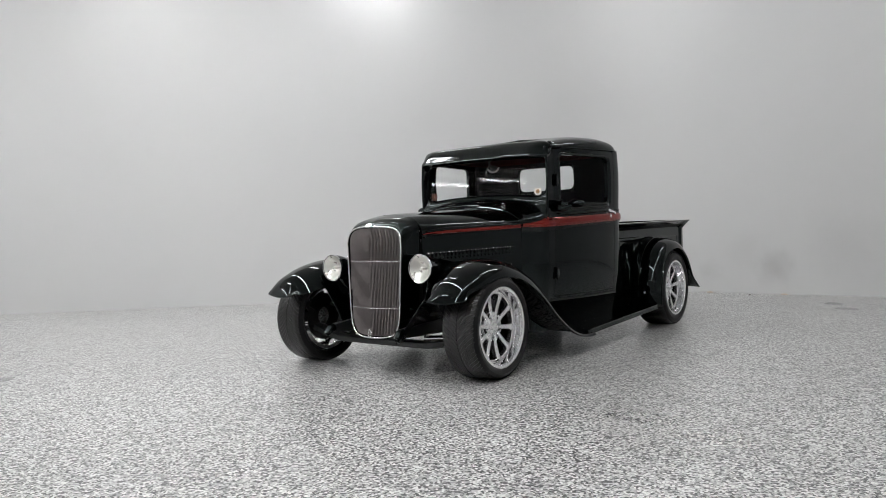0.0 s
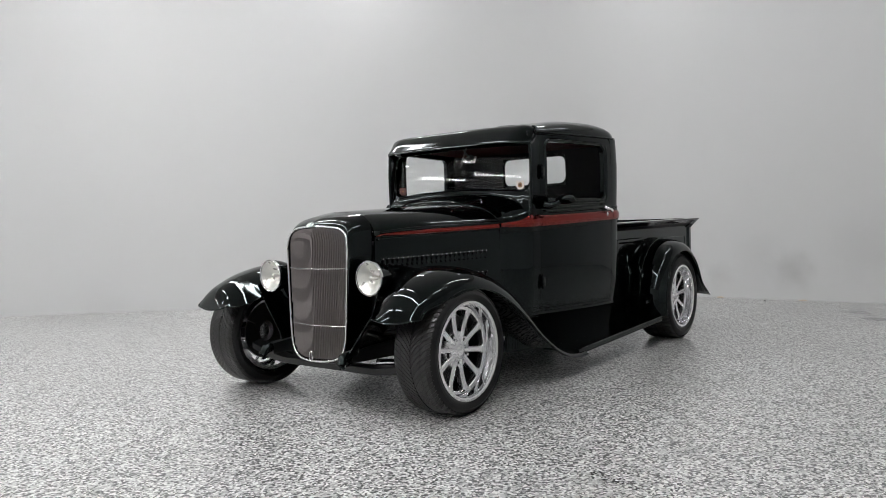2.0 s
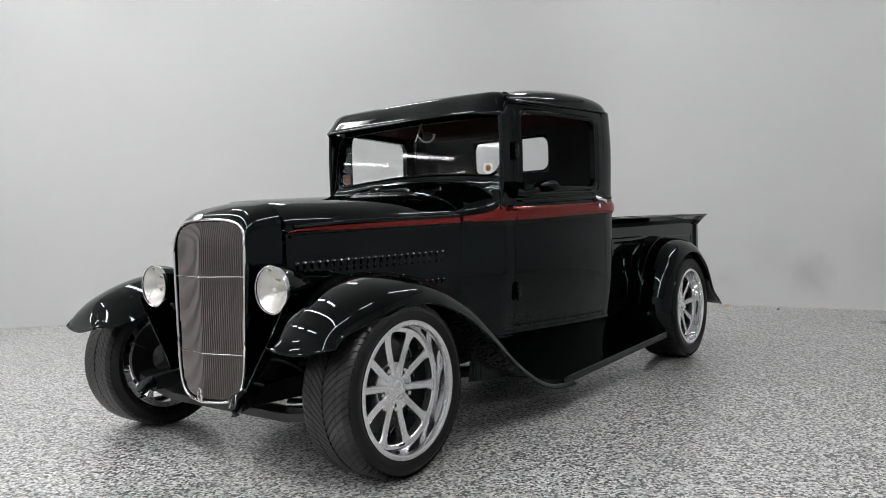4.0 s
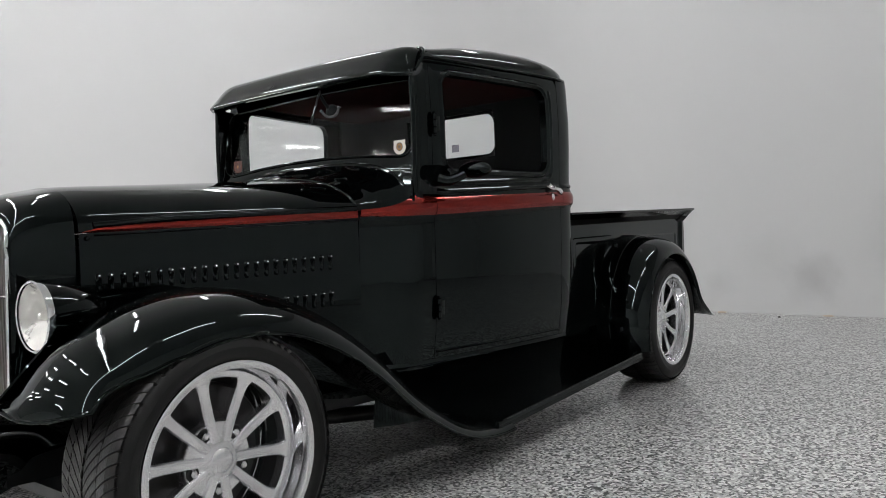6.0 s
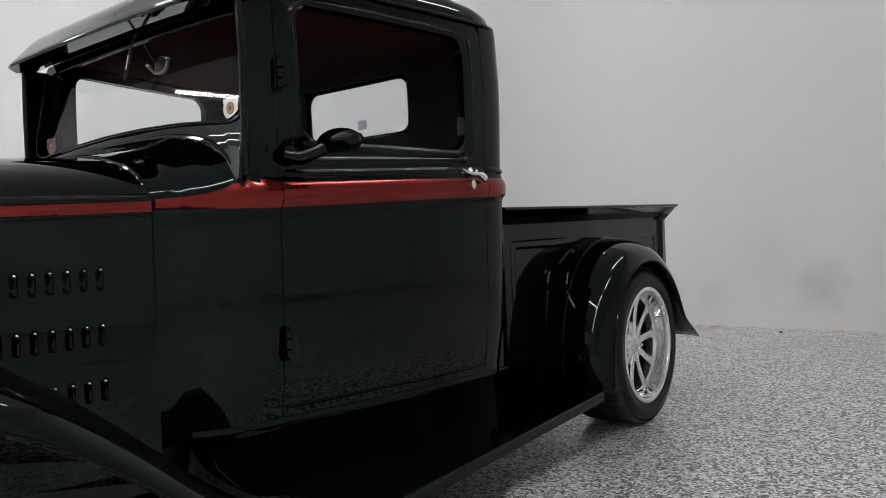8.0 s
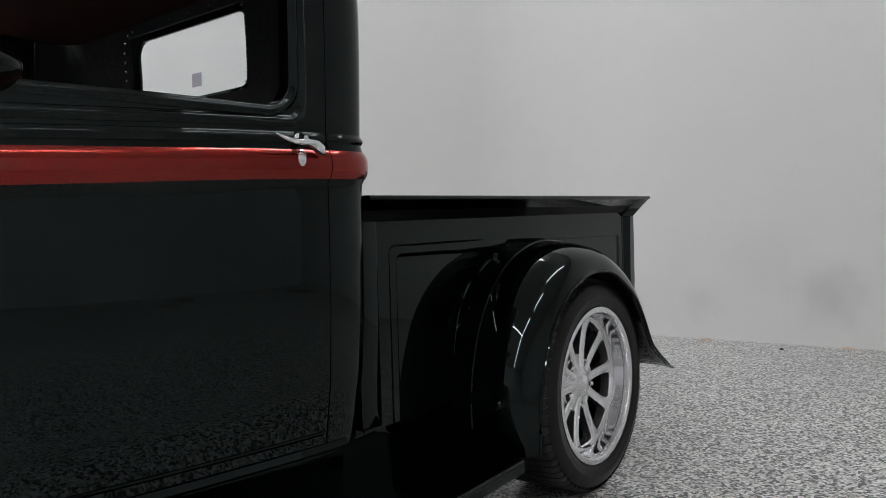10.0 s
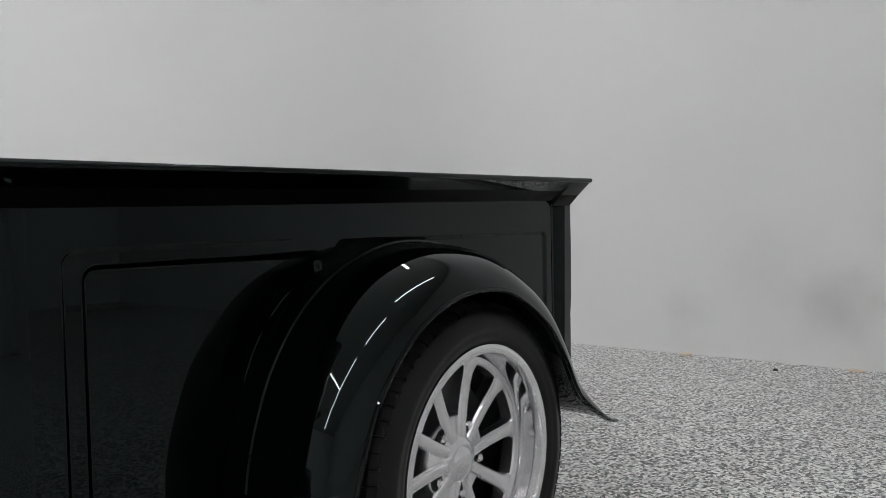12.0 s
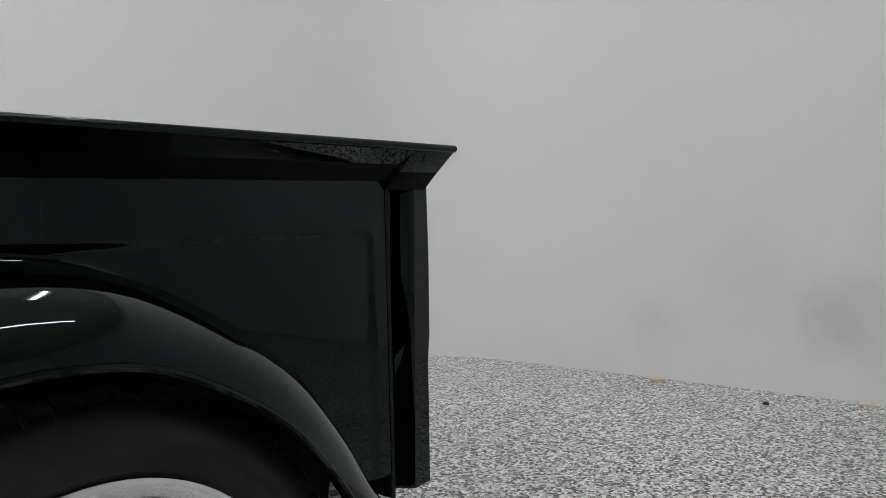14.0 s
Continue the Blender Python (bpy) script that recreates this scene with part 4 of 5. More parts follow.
sticker(-0.452, 1.094, (M_STICKER, M_STICKER3, M_STICKER2, M_STICKER3))
sticker(0.462, 1.100, (M_STICKER4, M_STICKER3, M_STICKER4, M_STICKER2))


# -- fenders --
def fender(name, crest, section, y_in, y_out, drop, s, n=44, mat=None, label="", lip=0.012, sag=None):
    """crest: (x, z) along the top; section: (share of the width from inside out, share of the drop)."""
    pts = spline([(x, 0.0, z) for x, z in crest], n)
    rows = []
    for i, p in enumerate(pts):
        d = (pts[min(i + 1, n - 1)] - pts[max(i - 1, 0)]).normalized()
        nrm = Vector((-d.z, 0.0, d.x))
        u = i / (n - 1)
        yi, yo, dr = y_in(p.x, u), y_out(p.x, u), drop(p.x, u)
        row = []
        for f, g in section:
            q = p - nrm * (dr * g)
            if sag is not None:
                q.z -= sag(p.x) * (max(0.0, 0.5 - f) / 0.5) ** 1.5
                q.x += interp(p.x, [(-0.325, 1.0), (-0.2, 0.45), (-0.05, 0.0)]) * (0.028 + (0.075 if s < 0 else 0.015) * f ** 2.2)
                q.z -= 0.022 * math.sin(math.pi * f) * interp(p.x, [(-0.325, 1.0), (-0.3, 0.7), (-0.24, 0.0)])
            row.append((q.x, s * (yi + (yo - yi) * f), q.z))
        row.append((row[-1][0] - nrm.x * lip * 0.3, row[-1][1] - s * lip, row[-1][2] - nrm.z * lip * 0.3))
        rows.append(row)
    ob = T(name, loft(rows), mat or M_PAINT, label, solid=0.007, angle=60)
    k = len(section) - 1
    edge = (rows[0][:k] if sag is not None else []) + [r[k] for r in rows]
    bm = bmesh.new()
    tube(bm, edge, 0.0045, 8)
    part("rolled_edge", bm, mat or M_PAINT, ob)
    return ob


F_SEC = [(0.0, 0.22), (0.06, 0.10), (0.14, 0.035), (0.26, 0.005), (0.40, 0.0), (0.54, 0.015), (0.66, 0.06), (0.76, 0.14), (0.85, 0.27), (0.92, 0.44),
         (0.97, 0.66), (0.995, 0.86), (1.0, 1.0)]
F_CREST = [(-0.330, 0.480), (-0.322, 0.500), (-0.288, 0.543), (-0.225, 0.589), (-0.12, 0.639), (0.0, 0.674), (0.10, 0.687), (0.22, 0.683), (0.36, 0.648), (0.50, 0.576),
           (0.64, 0.470), (0.78, 0.345), (0.90, 0.256), (1.00, 0.198), (1.10, 0.162), (1.20, 0.147), (1.26, 0.147)]
for s in (-1, 1):
    fender("front_fender", F_CREST, F_SEC,
           lambda x, u: interp(x, [(-0.31, 0.535), (-0.27, 0.485), (-0.22, 0.46), (-0.1, 0.42), (0.1, 0.38), (0.4, 0.38), (0.8, 0.46), (1.0, 0.52), (1.3, 0.53)]),
           lambda x, u, s=s: interp(x, [(-0.31, 0.750), (-0.26, 0.765), (-0.15, 0.775), (0.3, 0.778), (1.3, 0.772)]) + (0.05 if s > 0 else 0.0),
           lambda x, u: interp(u, [(0, 0.012), (0.05, 0.045), (0.11, 0.085), (0.2, 0.112), (0.45, 0.102), (0.75, 0.066), (0.92, 0.042), (1, 0.036)]),
           s, n=60, label="black swept front fender",
           sag=lambda x: interp(x, [(-0.325, 0.0), (-0.31, 0.035), (-0.27, 0.075), (-0.18, 0.09), (-0.05, 0.06), (0.12, 0.02), (0.25, 0.0)]))
    # inner apron from the fender to the frame
    ap = [[(-0.305, s * 0.545, 0.495), (-0.275, s * 0.44, 0.40), (-0.24, s * 0.33, 0.30), (-0.215, s * 0.275, 0.225)],
          [(-0.15, s * 0.44, 0.59), (-0.13, s * 0.38, 0.46), (-0.12, s * 0.31, 0.35), (-0.11, s * 0.28, 0.262)],
          [(0.05, s * 0.39, 0.62), (0.05, s * 0.36, 0.48), (0.05, s * 0.31, 0.36), (0.05, s * 0.28, 0.262)],
          [(0.45, s * 0.39, 0.55), (0.45, s * 0.38, 0.45), (0.45, s * 0.34, 0.36), (0.45, s * 0.30, 0.262)],
          [(0.90, s * 0.48, 0.28), (0.90, s * 0.46, 0.27), (0.90, s * 0.42, 0.265), (0.90, s * 0.38, 0.258)]]
    T("fender_apron", loft(ap if s < 0 else ap[1:]), M_PAINT, solid=0.005)

R_SEC = [(0.0, 0.10), (0.05, 0.03), (0.14, 0.0), (0.28, 0.005), (0.42, 0.025), (0.54, 0.06), (0.65, 0.12), (0.75, 0.21), (0.835, 0.33), (0.905, 0.48), (0.955, 0.66), (0.985, 0.83), (1.0, 1.0)]
R_CREST = [(2.385, 0.200), (2.376, 0.276), (2.378, 0.366), (2.398, 0.456), (2.437, 0.550), (2.502, 0.634), (2.587, 0.696), (2.69, 0.733), (2.79, 0.743), (2.895, 0.730), (2.995, 0.686),
           (3.088, 0.622), (3.160, 0.534), (3.216, 0.444), (3.272, 0.376), (3.335, 0.318), (3.394, 0.286)]
for s in (-1, 1):
    fender("rear_fender", R_CREST, R_SEC, lambda x, u: 0.535, lambda x, u: interp(x, [(2.3, 0.778), (3.1, 0.782), (3.3, 0.778), (3.4, 0.757)]),
           lambda x, u: interp(u, [(0, 0.05), (0.15, 0.075), (0.3, 0.088), (0.7, 0.090), (0.85, 0.080), (0.95, 0.03), (1, 0.012)]), s, n=56, label="black bobbed rear fender")
    # raised bead along the fender
    bm = bmesh.new()
    tube(bm, [(p.x, s * 0.605, p.z + 0.001) for p in spline([(x, 0, z) for x, z in R_CREST], 50)[2:40]], 0.004, 6)
    T("fender_bead", bm, M_PAINT)

# -- running boards and sills --
for s in (-1, 1):
    rows = []
    for x in np.linspace(1.18, 2.375, 20):
        u = (x - 1.18) / 1.195
        z = 0.150 + 0.060 * u
        yo = 0.758 + 0.008 * u
        rows.append([(x, s * 0.47, z), (x, s * (yo - 0.02), z), (x, s * (yo - 0.004), z - 0.003), (x, s * yo, z - 0.010), (x, s * yo, z - 0.034),
                     (x, s * (yo - 0.012), z - 0.036), (x, s * (yo - 0.02), z - 0.02), (x, s * 0.47, z - 0.02)])
    rb = T("running_board", loft(rows, closed=True, caps=True), M_PAINT, "smooth black running board")
    bm = bmesh.new()
    tube(bm, [(x, s * (0.7575 + 0.008 * (x - 1.18) / 1.195), 0.1485 + 0.060 * (x - 1.18) / 1.195) for x in np.linspace(1.20, 2.37, 12)], 0.0035, 6)
    part("edge_trim", bm, M_PAINT, rb)
    rows = []
    for x in np.linspace(0.93, 1.90, 14):
        w = hw(x, 0.36)
        zb = 0.15 + 0.05 * max(0.0, (x - 1.18) / 1.195)
        rows.append([(x, s * (w + 0.001), 0.357), (x, s * (w + 0.004), 0.344), (x, s * (w - 0.006), 0.332), (x, s * (w - 0.022), 0.26), (x, s * (w - 0.036), 0.20), (x, s * (w - 0.04), zb - 0.01)])
    T("splash_apron", loft(rows), M_PAINT, "black sill below the cab", solid=0.005)

# valance between cab, bed and rear fender
for s in (-1, 1):
    T("bed_valance", sheet(1.86, 2.50, 0.15, 0.44, 4, 4, lambda x, z, s=s: (x, s * 0.515, z)), M_PAINT, solid=0.005)

# -- bed --
def bz(x):
    return 0.0165 * (x - 1.965) - 0.006


X0, X1 = 1.995, 3.419
for s in (-1, 1):
    # outer side with an embossed panel
    def bed_side(x, z, s=s):
        out = 0.0
        for x0, x1, z1, depth, r, wide in ((2.097, 4.0, 0.754 + 0.014 * (x - 2.1), 0.0025 * min(1.0, max(0.0, (2.56 - x) / 0.3)), 0.022, 0.007), (2.126, 2.584, 0.734, 0.012, 0.025, 0.011),
                                           (2.62, 3.388, 0.754, 0.004, 0.02, 0.014)):
            dx, dz = min(x - x0, x1 - x), z1 - z
            d = min(dx, dz)
            if dx < r and dz < r:
                d = r - math.hypot(r - dx, r - dz)
            e = min(1.0, max(0.0, d / wide))
            out = max(out, depth * e * e * (3 - 2 * e))
        return (x, s * (0.556 - out), z)
    xs = sorted(set(list(np.linspace(X0, X1, 24)) + list(np.linspace(2.094, 2.150, 26)) + list(np.linspace(2.548, 2.588, 14)) + list(np.linspace(2.616, 2.645, 8)) + list(np.linspace(3.36, 3.392, 8))))
    zs = sorted(set(list(np.linspace(0.33, 0.815, 12)) + list(np.linspace(0.70, 0.764, 33))))
    T("bed_side", loft([[bed_side(x, z + (bz(x) if z > 0.765 or z < 0.4 else 0.0)) for z in zs] for x in xs]), M_PAINT, "black bed side with an embossed panel", solid=0.006)
    T("bed_inner_side", sheet(X0, X1, 0.42, 0.86, 8, 4, lambda x, z, s=s: (x, s * 0.50, z + bz(x))), M_SATIN, solid=0.004)
    # flared rail
    rows = []
    under = []
    for x, out in ((1.965, 0.0), (2.4, 0.0), (2.9, 0.0), (3.3, 0.0), (3.41, 0.0), (3.415, 1.0), (3.513, 1.0)):
        k = 0.012 * out
        roll = [(0.6185 + 0.0062 * math.cos(radians(a)), 0.8668 + 0.0062 * math.sin(radians(a))) for a in range(-110, 91, 20)]
        zu = 0.814 - 0.015 * out
        rows.append([(x, s * 0.556, zu + bz(x)), (x + 0.05 * k, s * 0.5575, zu + 0.001 + bz(x))] + [(x + k, s * y, z + bz(x)) for y, z in roll]
                    + [(x + 0.9 * k, s * 0.608, 0.873 + bz(x)), (x, s * 0.50, 0.873 + bz(x)), (x, s * 0.495, 0.864 + bz(x))])
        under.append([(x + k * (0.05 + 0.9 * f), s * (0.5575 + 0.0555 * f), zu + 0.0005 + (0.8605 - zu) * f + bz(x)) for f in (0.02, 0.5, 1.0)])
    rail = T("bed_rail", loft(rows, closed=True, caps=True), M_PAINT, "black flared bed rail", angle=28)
    # added sheet that keeps the flare dark where it would mirror the floor
    part("rail_underside", loft(under), M_RAIL_SHADE, rail, "thin dull black sheet added to darken the rail from below", solid=0.001)
    # corner posts
    bm = loft([[(3.415, s * 0.557, z + 0.02), (3.422, s * 0.558, z + 0.02), (3.425, s * 0.498, z + 0.02), (3.452 + 0.03 * (z - 0.3), s * 0.522, z + 0.02), (3.476 + 0.03 * (z - 0.55), s * 0.552, z + 0.02), (3.481 + 0.03 * (z - 0.55), s * 0.558, z + 0.02), (3.526 + dx, s * 0.554, z + 0.02), (3.526 + dx, s * 0.49, z + 0.02), (3.415, s * 0.49, z + 0.02)]
               for z, dx in ((0.285, -0.008), (0.45, -0.006), (0.50, -0.006), (0.545, 0.0), (0.68, 0.002), (0.83, 0.0))], closed=True, caps=True)
    T("bed_post", bm, M_PAINT, "black bed corner post", angle=25)
    bm = bmesh.new()
    box(bm, 1.985, 2.055, s * 0.53 - 0.030, s * 0.53 + 0.030, 0.33, 0.814, 0.006)
    T("stake_pocket", bm, M_PAINT)
# tailgate with the same flare
rows = []
for y in (-0.50, -0.25, 0.0, 0.25, 0.50):
    z0 = bz(3.5)
    rows.append([(3.500, y, 0.35 + z0), (3.512, y, 0.36 + z0), (3.514, y, 0.80 + z0), (3.516, y, 0.808 + z0), (3.553, y, 0.858 + z0), (3.556, y, 0.872 + z0), (3.545, y, 0.874 + z0),
                 (3.47, y, 0.874 + z0), (3.47, y, 0.35 + z0)])
T("tailgate", loft(rows, closed=True, caps=True), M_PAINT, "black tailgate, closed", angle=25)
bm = bmesh.new()
box(bm, 1.97, 2.0, -0.55, 0.55, 0.40, 0.862, 0.004)
T("bed_front", bm, M_PAINT)
bm = bmesh.new()
box(bm, 2.0, 3.48, -0.50, 0.50, 0.44, 0.47)
T("bed_floor", bm, M_SATIN)
# wheel tubs hide the tyres inside the bed
for s in (-1, 1):
    rows = []
    for a in np.linspace(0, math.pi, 15):
        rows.append([(WX_R + 0.37 * math.cos(a), s * 0.545, 0.33 + 0.36 * math.sin(a)), (WX_R + 0.37 * math.cos(a), s * 0.44, 0.33 + 0.36 * math.sin(a))])
    T("wheel_tub", loft(rows), M_DARK, solid=0.004)

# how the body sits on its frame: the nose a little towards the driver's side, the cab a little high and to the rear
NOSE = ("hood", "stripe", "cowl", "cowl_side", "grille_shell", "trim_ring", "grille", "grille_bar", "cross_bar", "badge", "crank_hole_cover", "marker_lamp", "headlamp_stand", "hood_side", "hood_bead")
BED = ("bed_side", "bed_inner_side", "bed_rail", "rail_underside", "bed_post", "stake_pocket", "bed_front")
LOW = ("front_fender", "rear_fender", "rolled_edge", "fender_bead", "fender_apron", "running_board", "edge_trim", "splash_apron", "bed_valance", "tailgate", "bed_floor", "wheel_tub", "cab_floor")


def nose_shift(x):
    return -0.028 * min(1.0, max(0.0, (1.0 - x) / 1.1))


def body_lift(x, z):
    return interp(z, [(0.35, 0.0), (0.6, 0.006), (0.86, 0.013), (1.1, 0.014), (1.35, 0.024)]) * interp(x, [(-0.2, 0.15), (0.05, 1.0)])


def cab_shift(x, y):
    k = interp(x, [(1.0, 0.0), (1.13, -0.003), (1.4, 0.008), (1.75, 0.022), (1.82, 0.024), (1.90, 0.028), (1.98, 0.024)])
    return k if x < 1.83 else k * (0.15 + 0.85 * min(1.0, abs(y) / 0.52) ** 2)


def bed_shift(x):
    return interp(x, [(1.96, 0.034), (2.1, 0.030), (2.58, 0.014), (3.5, 0.014)])


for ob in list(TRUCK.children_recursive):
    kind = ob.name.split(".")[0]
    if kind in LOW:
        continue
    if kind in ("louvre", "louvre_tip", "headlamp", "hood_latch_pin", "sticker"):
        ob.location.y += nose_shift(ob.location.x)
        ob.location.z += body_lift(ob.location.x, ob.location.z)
    elif ob.parent.name.split(".")[0] not in ("headlamp", "sticker"):
        for v in ob.data.vertices:
            x, y, z = v.co
            if kind in BED:
                v.co.x += bed_shift(x)
                continue
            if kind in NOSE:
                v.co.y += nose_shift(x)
            v.co.x += cab_shift(x, y)
            v.co.z += body_lift(x, z)

# -- chassis --
for s in (-1, 1):
    rows = []
    for x, y, z, h in ((-0.20, 0.285, 0.245, 0.05), (-0.05, 0.285, 0.24, 0.07), (0.4, 0.30, 0.235, 0.10), (1.0, 0.37, 0.225, 0.11), (2.0, 0.40, 0.225, 0.11), (2.5, 0.38, 0.30, 0.10), (3.4, 0.38, 0.32, 0.09)):
        rows.append([(x, s * (y - 0.022), z), (x, s * (y + 0.022), z), (x, s * (y + 0.022), z + h), (x, s * (y - 0.022), z + h)])
    T("frame_rail", loft(rows, closed=True, caps=True), M_SATIN, angle=30)
    bm = bmesh.new()
    tube(bm, [(-0.20, s * 0.285, 0.275), (-0.235, s * 0.285, 0.268), (-0.25, s * 0.287, 0.245), (-0.245, s * 0.287, 0.222)], [0.026, 0.026, 0.024, 0.015], 10)
    T("frame_horn", bm, M_PAINT)
    # suspension arms
    for z0, z1, x0 in ((0.22, 0.205, -0.02), (0.22, 0.205, 0.2), (0.36, 0.385, 0.02), (0.36, 0.385, 0.16)):
        bm = bmesh.new()
        tube(bm, [(x0, s * 0.30, z0), (0.5 * (x0 + WX_F), s * 0.45, 0.5 * (z0 + z1) + 0.01), (WX_F, s * 0.60, z1)], 0.019 if z0 < 0.3 else 0.013, 10)
        T("control_arm", bm, M_CHROME if z0 < 0.3 else M_SATIN)
    bm = bmesh.new()
    tube(bm, [(WX_F - 0.05, s * 0.36, 0.47), (WX_F - 0.03, s * 0.50, 0.23)], [0.028, 0.028], 12)
    T("shock_absorber", bm, M_SATIN)
bm = bmesh.new()
rows = []
for y in np.linspace(-0.60, 0.60, 25):
    k = abs(y) / 0.60
    z = 0.168 + 0.06 * max(0, (k - 0.55) / 0.45) ** 1.5
    rows.append([(-0.075, y, z), (-0.03, y, z - 0.008), (0.02, y, z), (0.02, y, z + 0.03), (-0.03, y, z + 0.042), (-0.075, y, z + 0.03)])
grid(bm, rows, closed=True, caps=True)
T("front_axle_beam", bm, M_SATIN, "black front cross beam")
bm = bmesh.new()
box(bm, 0.55, 1.25, -0.2, 0.2, 0.16, 0.36, 0.03)
T("gearbox", bm, M_DARK)
bm = bmesh.new()
box(bm, 0.05, 0.80, -0.25, 0.25, 0.22, 0.80, 0.04)
T("engine_block", bm, M_DARK)
bm = bmesh.new()
tube(bm, [(WX_R, -0.5, 0.33), (WX_R, 0.5, 0.33)], 0.05, 12)
T("rear_axle", bm, M_DARK)
bm = bmesh.new()
box(bm, 2.02, 2.33, -0.47, 0.47, 0.24, 0.42, 0.03)
T("fuel_tank", bm, M_SATIN)
for s in (-1, 1):
    bm = bmesh.new()
    tube(bm, [(0.75, s * 0.24, 0.19), (1.1, s * 0.30, 0.15), (1.9, s * 0.30, 0.15), (2.2, s * 0.30, 0.18)], 0.028, 10)
    T("exhaust_pipe", bm, M_SATIN)


# -- wheels --
def wheel(tyre_r, width, tread, phase):
    """A wheel about the origin; its outer face looks along -y."""
    w2 = width / 2
    rr = 0.2286
    prof = [(0.195, w2 - 0.01), (0.218, w2 - 0.012), (rr, w2), (rr, w2 - 0.012), (0.216, w2 - 0.02), (0.208, 0.05), (0.203, -0.02), (0.200, -w2 + 0.085), (0.203, -w2 + 0.06), (0.210, -w2 + 0.035),
            (0.2135, -w2 + 0.016), (0.222, -w2 + 0.008), (0.226, -w2 + 0.012)]
    hub = new("wheel")
    base = part("wheel", lathe(prof, 72), M_BARREL, None, "polished ten-spoke alloy wheel with black tyre", angle=30)
    bpy.data.objects.remove(hub)
    yf = -w2 + 0.052
    # tyre
    R = tyre_r
    tp = [(0.225, w2 - 0.006), (0.235, w2 + 0.004), (0.25, w2 + 0.010), (R - 0.045, w2 + 0.012), (R - 0.022, w2 + 0.004), (R - 0.010, w2 - 0.010), (R - 0.0065, w2 - 0.026),
          (R - 0.0055, 0.0), (R - 0.0065, -w2 + 0.026), (R - 0.010, -w2 + 0.010), (R - 0.022, -w2 - 0.004), (R - 0.045, -w2 - 0.012), (0.262, -w2 - 0.0125), (0.259, -w2 - 0.0105),
          (0.25, -w2 - 0.010), (0.241, -w2 - 0.008), (0.236, -w2 - 0.004), (0.229, -w2 + 0.004)]
    part("tyre", lathe(tp, 96), M_RUBBER, base, "low-profile black rubber tyre", angle=50)
    bm = bmesh.new()
    nb = 74
    for i in range(nb):
        a0 = 2 * math.pi * i / nb
        for sg in (-1, 1):
            for y0, y1, k in ((0.004, 0.052, 0.0), (0.0555, w2 + 0.001, 0.9)):
                lean = 0.34 if tread else 0.06
                pts = []
                gap = 0.87 if k < 0.9 else 0.88
                for q in range(6):
                    y = y0 + (y1 - y0) * q / 5
                    sh = -lean * (y / w2) ** 0.65 + (0.5 * math.pi / nb if sg > 0 else 0)
                    rad = R if y < w2 - 0.02 else R - 0.010 * ((y - w2 + 0.02) / 0.02) ** 1.5
                    pts.append((sg * y, a0 + sh, a0 + sh + 2 * math.pi / nb * gap, rad))
                top = [[(rad * math.cos(a), y, rad * math.sin(a)) for y, aa, ab, rad in pts for a in (aa if e == 0 else ab,)] for e in (0, 1)]
                low = [[(c[0] * (1 - 0.009 / R), c[1], c[2] * (1 - 0.009 / R)) for c in t] for t in top]
                grid(bm, [low[0], top[0], top[1], low[1]])
    part("tread", bm, M_TREAD, base, "grooved tyre tread", smooth=False)
    # spokes
    bm = bmesh.new()
    st = [(0.035, 0.0125, 0.0), (0.055, 0.0128, 0.001), (0.075, 0.0132, 0.004), (0.11, 0.0137, 0.005), (0.15, 0.0138, 0.003), (0.168, 0.0145, 0.001), (0.180, 0.0175, -0.001), (0.188, 0.022, -0.002),
          (0.193, 0.029, -0.003), (0.197, 0.038, -0.003)]
    rows = []
    for r, h, dy in st:
        y = yf + dy
        arc_z = lambda u: math.sqrt(max(r * r - u * u, 1e-6)) if r > 0.17 else r
        rows.append([(u, y + d, arc_z(u)) for u, d in ((-h, 0.006), (-h + 0.0035, 0.0012), (-h * 0.5, 0.0), (h * 0.5, 0.0), (h - 0.0035, 0.0012), (h, 0.006), (h * 0.85, 0.034), (-h * 0.85, 0.034))])
    grid(bm, rows, closed=True, caps=True)
    sp0 = None
    for i in range(10):
        m = Matrix.Rotation(radians(36 * i + phase), 4, "Y")
        if sp0 is None:
            sp0 = part("spoke", bm, M_ALLOY, base, angle=25)
            sp0.matrix_basis = m
        else:
            again(sp0, base, m)
    part("hub", lathe([(0.0, yf - 0.004), (0.03, yf - 0.004), (0.042, yf - 0.001), (0.049, yf + 0.006), (0.055, yf + 0.010), (0.086, yf + 0.013), (0.090, yf + 0.018), (0.090, yf + 0.05), (0.05, yf + 0.05)], 40), M_ALLOY, base)
    part("rim_lip", lathe([(0.2125, -w2 + 0.014), (0.2130, -w2 + 0.002), (0.2150, -w2 - 0.0045), (0.2185, -w2 - 0.0065), (0.2290, -w2 - 0.0070), (0.2318, -w2 - 0.0055), (0.2328, -w2 + 0.001)], 72), M_ALLOY, base, "broad satin outer lip", angle=35)
    part("rim_face", lathe([(0.1885, yf + 0.03), (0.1885, yf + 0.002), (0.192, yf - 0.002), (0.203, yf - 0.004), (0.207, yf + 0.004)], 72), M_ALLOY, base, angle=30)
    part("centre_cap", lathe([(0.0, yf - 0.013), (0.018, yf - 0.012), (0.026, yf - 0.008), (0.030, yf - 0.003)], 28), M_ALLOY, base)
    nut0 = None
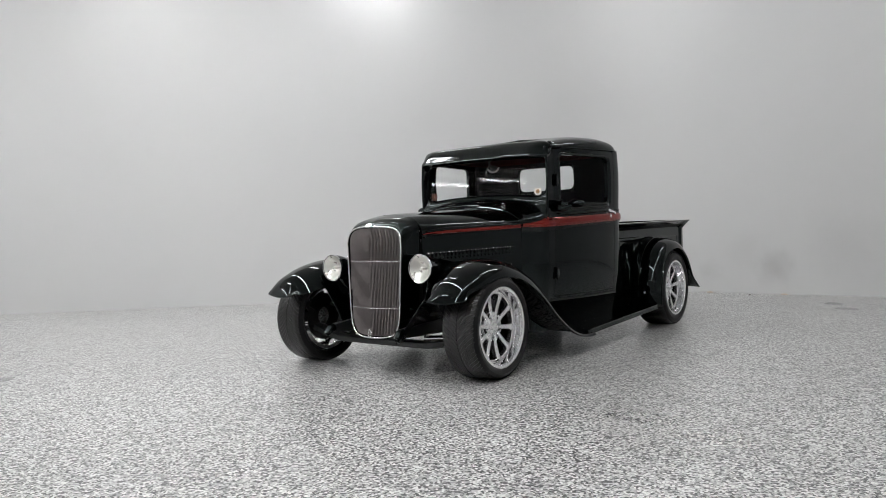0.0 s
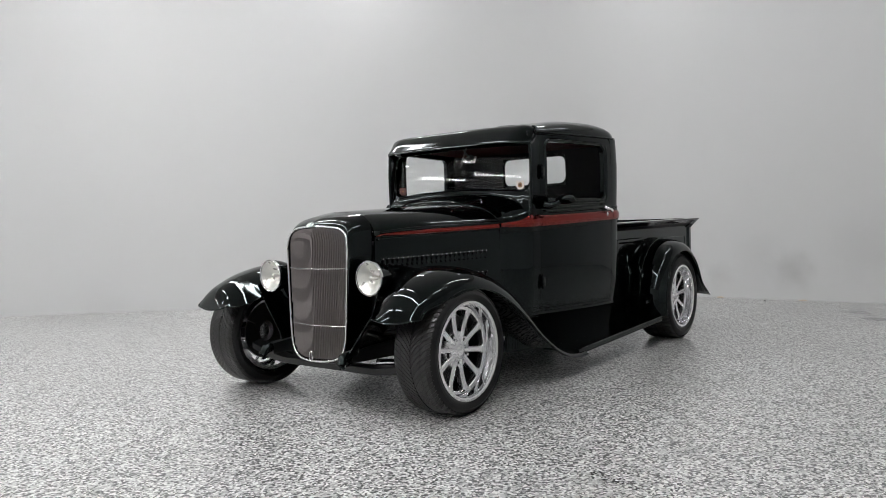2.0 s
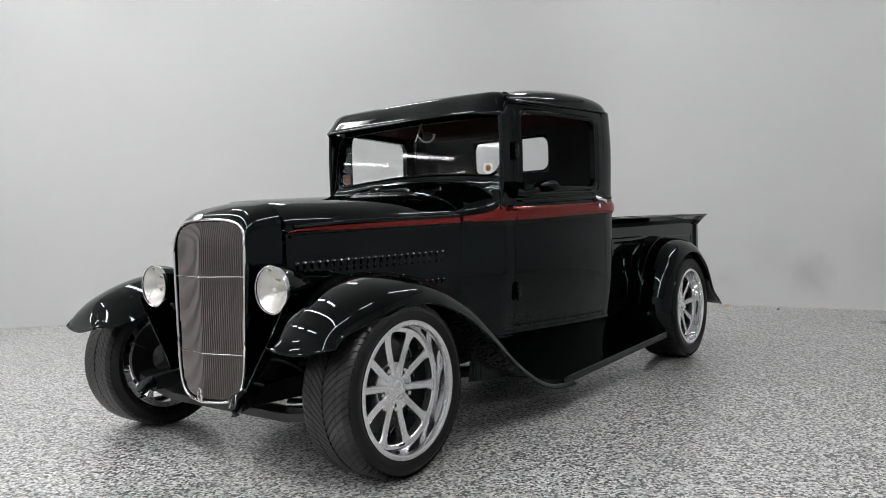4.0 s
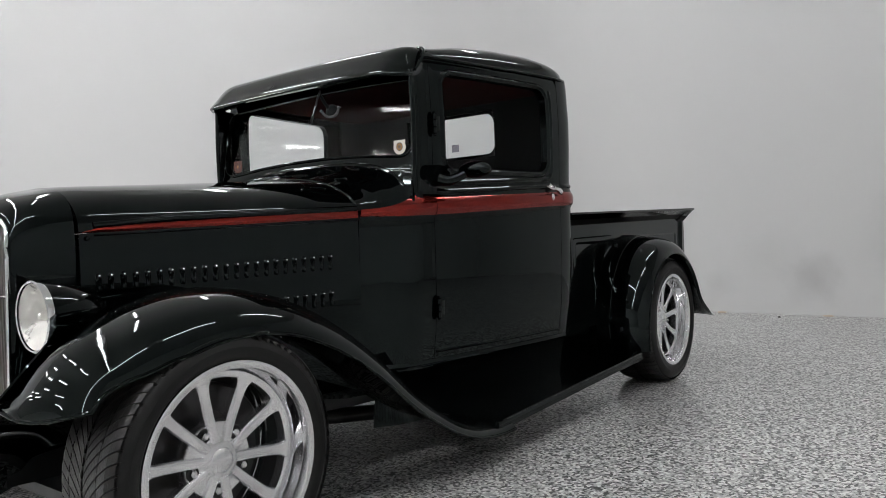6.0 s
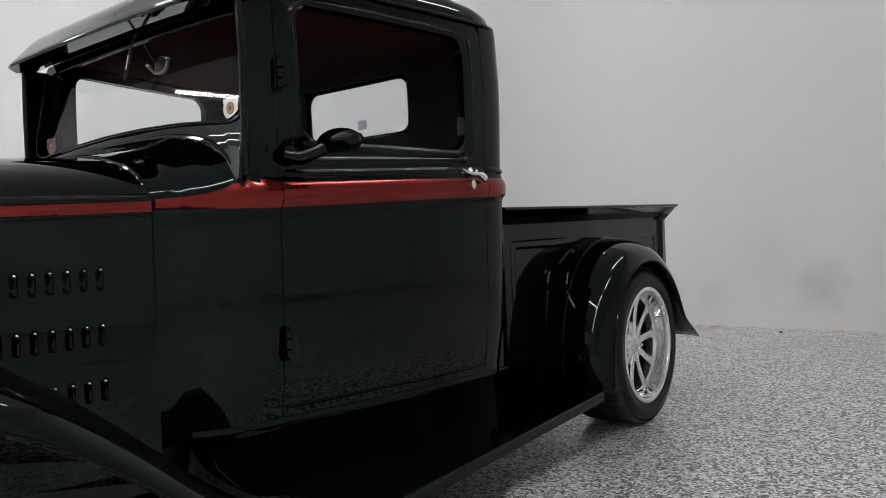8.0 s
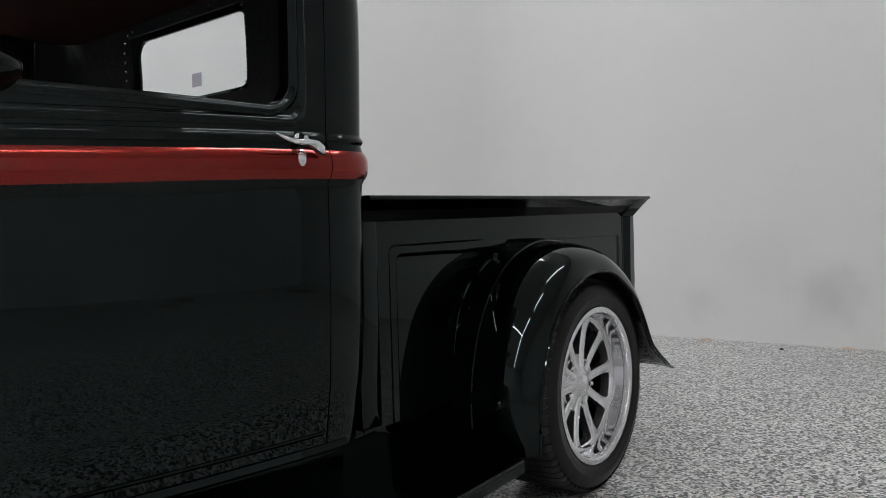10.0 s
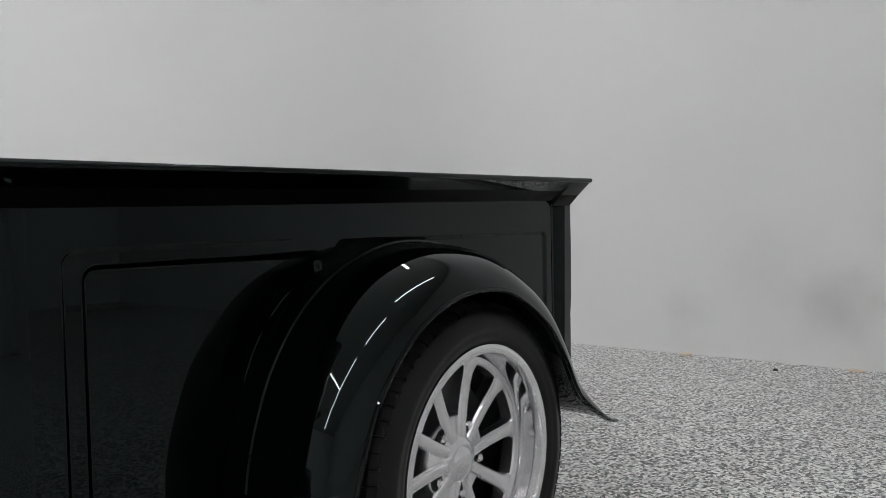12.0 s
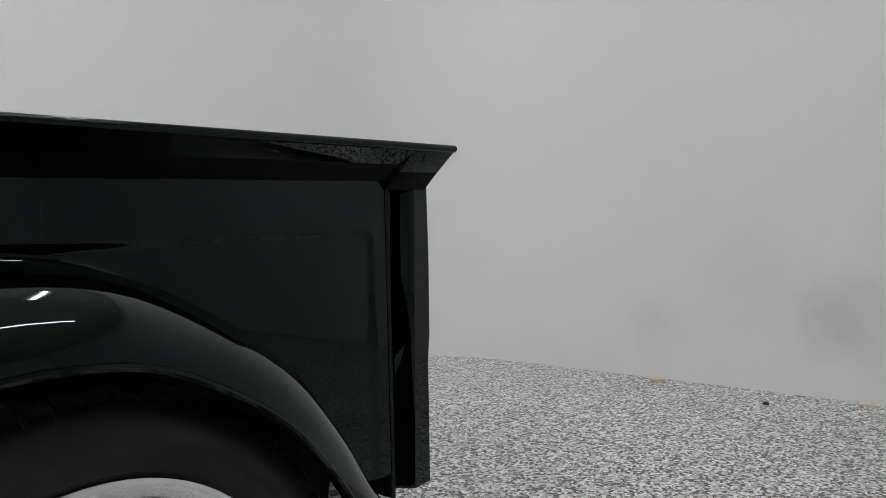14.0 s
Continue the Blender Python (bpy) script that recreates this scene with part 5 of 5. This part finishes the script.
    for i in range(5):
        a = radians(90 - phase - 18 - 72 * i)
        m = Matrix.Translation((0.071 * math.cos(a), yf + 0.004, 0.071 * math.sin(a)))
        if nut0 is None:
            bm = lathe([(0.0, -0.004), (0.006, -0.003), (0.0088, 0.0), (0.0088, 0.02)], 6)
            nut0 = part("lug_nut", bm, M_CHROME, base, angle=20)
            nut0.matrix_basis = m
            well0 = part("lug_well", lathe([(0.0088, 0.0050), (0.0150, 0.0046), (0.0168, 0.0080)], 18), M_DARK, base)
            well0.matrix_basis = m
        else:
            again(nut0, base, m)
            again(well0, base, m)
    part("brake_disc", lathe([(0.06, yf + 0.075), (0.155, yf + 0.075), (0.157, yf + 0.078), (0.157, yf + 0.098), (0.06, yf + 0.1)], 48), M_STEEL, base, angle=30)
    bm = bmesh.new()
    rows = []
    for a in np.linspace(0.5, 1.5, 9):
        c, sn = math.cos(a), math.sin(a)
        rows.append([(r * c, y, r * sn) for r, y in ((0.105, yf + 0.064), (0.165, yf + 0.064), (0.172, yf + 0.072), (0.172, yf + 0.11), (0.105, yf + 0.11))])
    grid(bm, rows, closed=True, caps=True)
    part("brake_caliper", bm, M_STEEL, base, angle=30)
    part("wheel_back", lathe([(0.0, yf + 0.115), (0.2, yf + 0.115)], 40), M_DARK, base)
    valve = bmesh.new()
    tube(valve, [(0.0, -w2 + 0.05, -0.196), (0.0, -w2 + 0.03, -0.186)], 0.004, 8)
    part("valve_stem", valve, M_TRIM, base)
    return base


def place_wheel(w, m, first, open_back=False):
    if first:
        w.parent = TRUCK
        w.matrix_basis = m
        return
    o = new("wheel", w.data)
    o.parent = TRUCK
    o.matrix_basis = m
    o["label"] = w["label"]
    for c in w.children:
        if open_back and c.name.startswith("wheel_back"):
            continue
        again(c, o, c.matrix_basis.copy())


WF = wheel(0.298, 0.205, True, 24)
WR = wheel(0.315, 0.235, False, 12)
place_wheel(WF, pose(WX_F + 0.006, -0.672, 0.298), True)
place_wheel(WF, pose(WX_F, 0.717, 0.298, 0, 0, 180), False, True)
place_wheel(WR, pose(WX_R - 0.029, -0.629, 0.313), True)
place_wheel(WR, pose(WX_R - 0.029, 0.629, 0.313, 0, 0, 180), False)
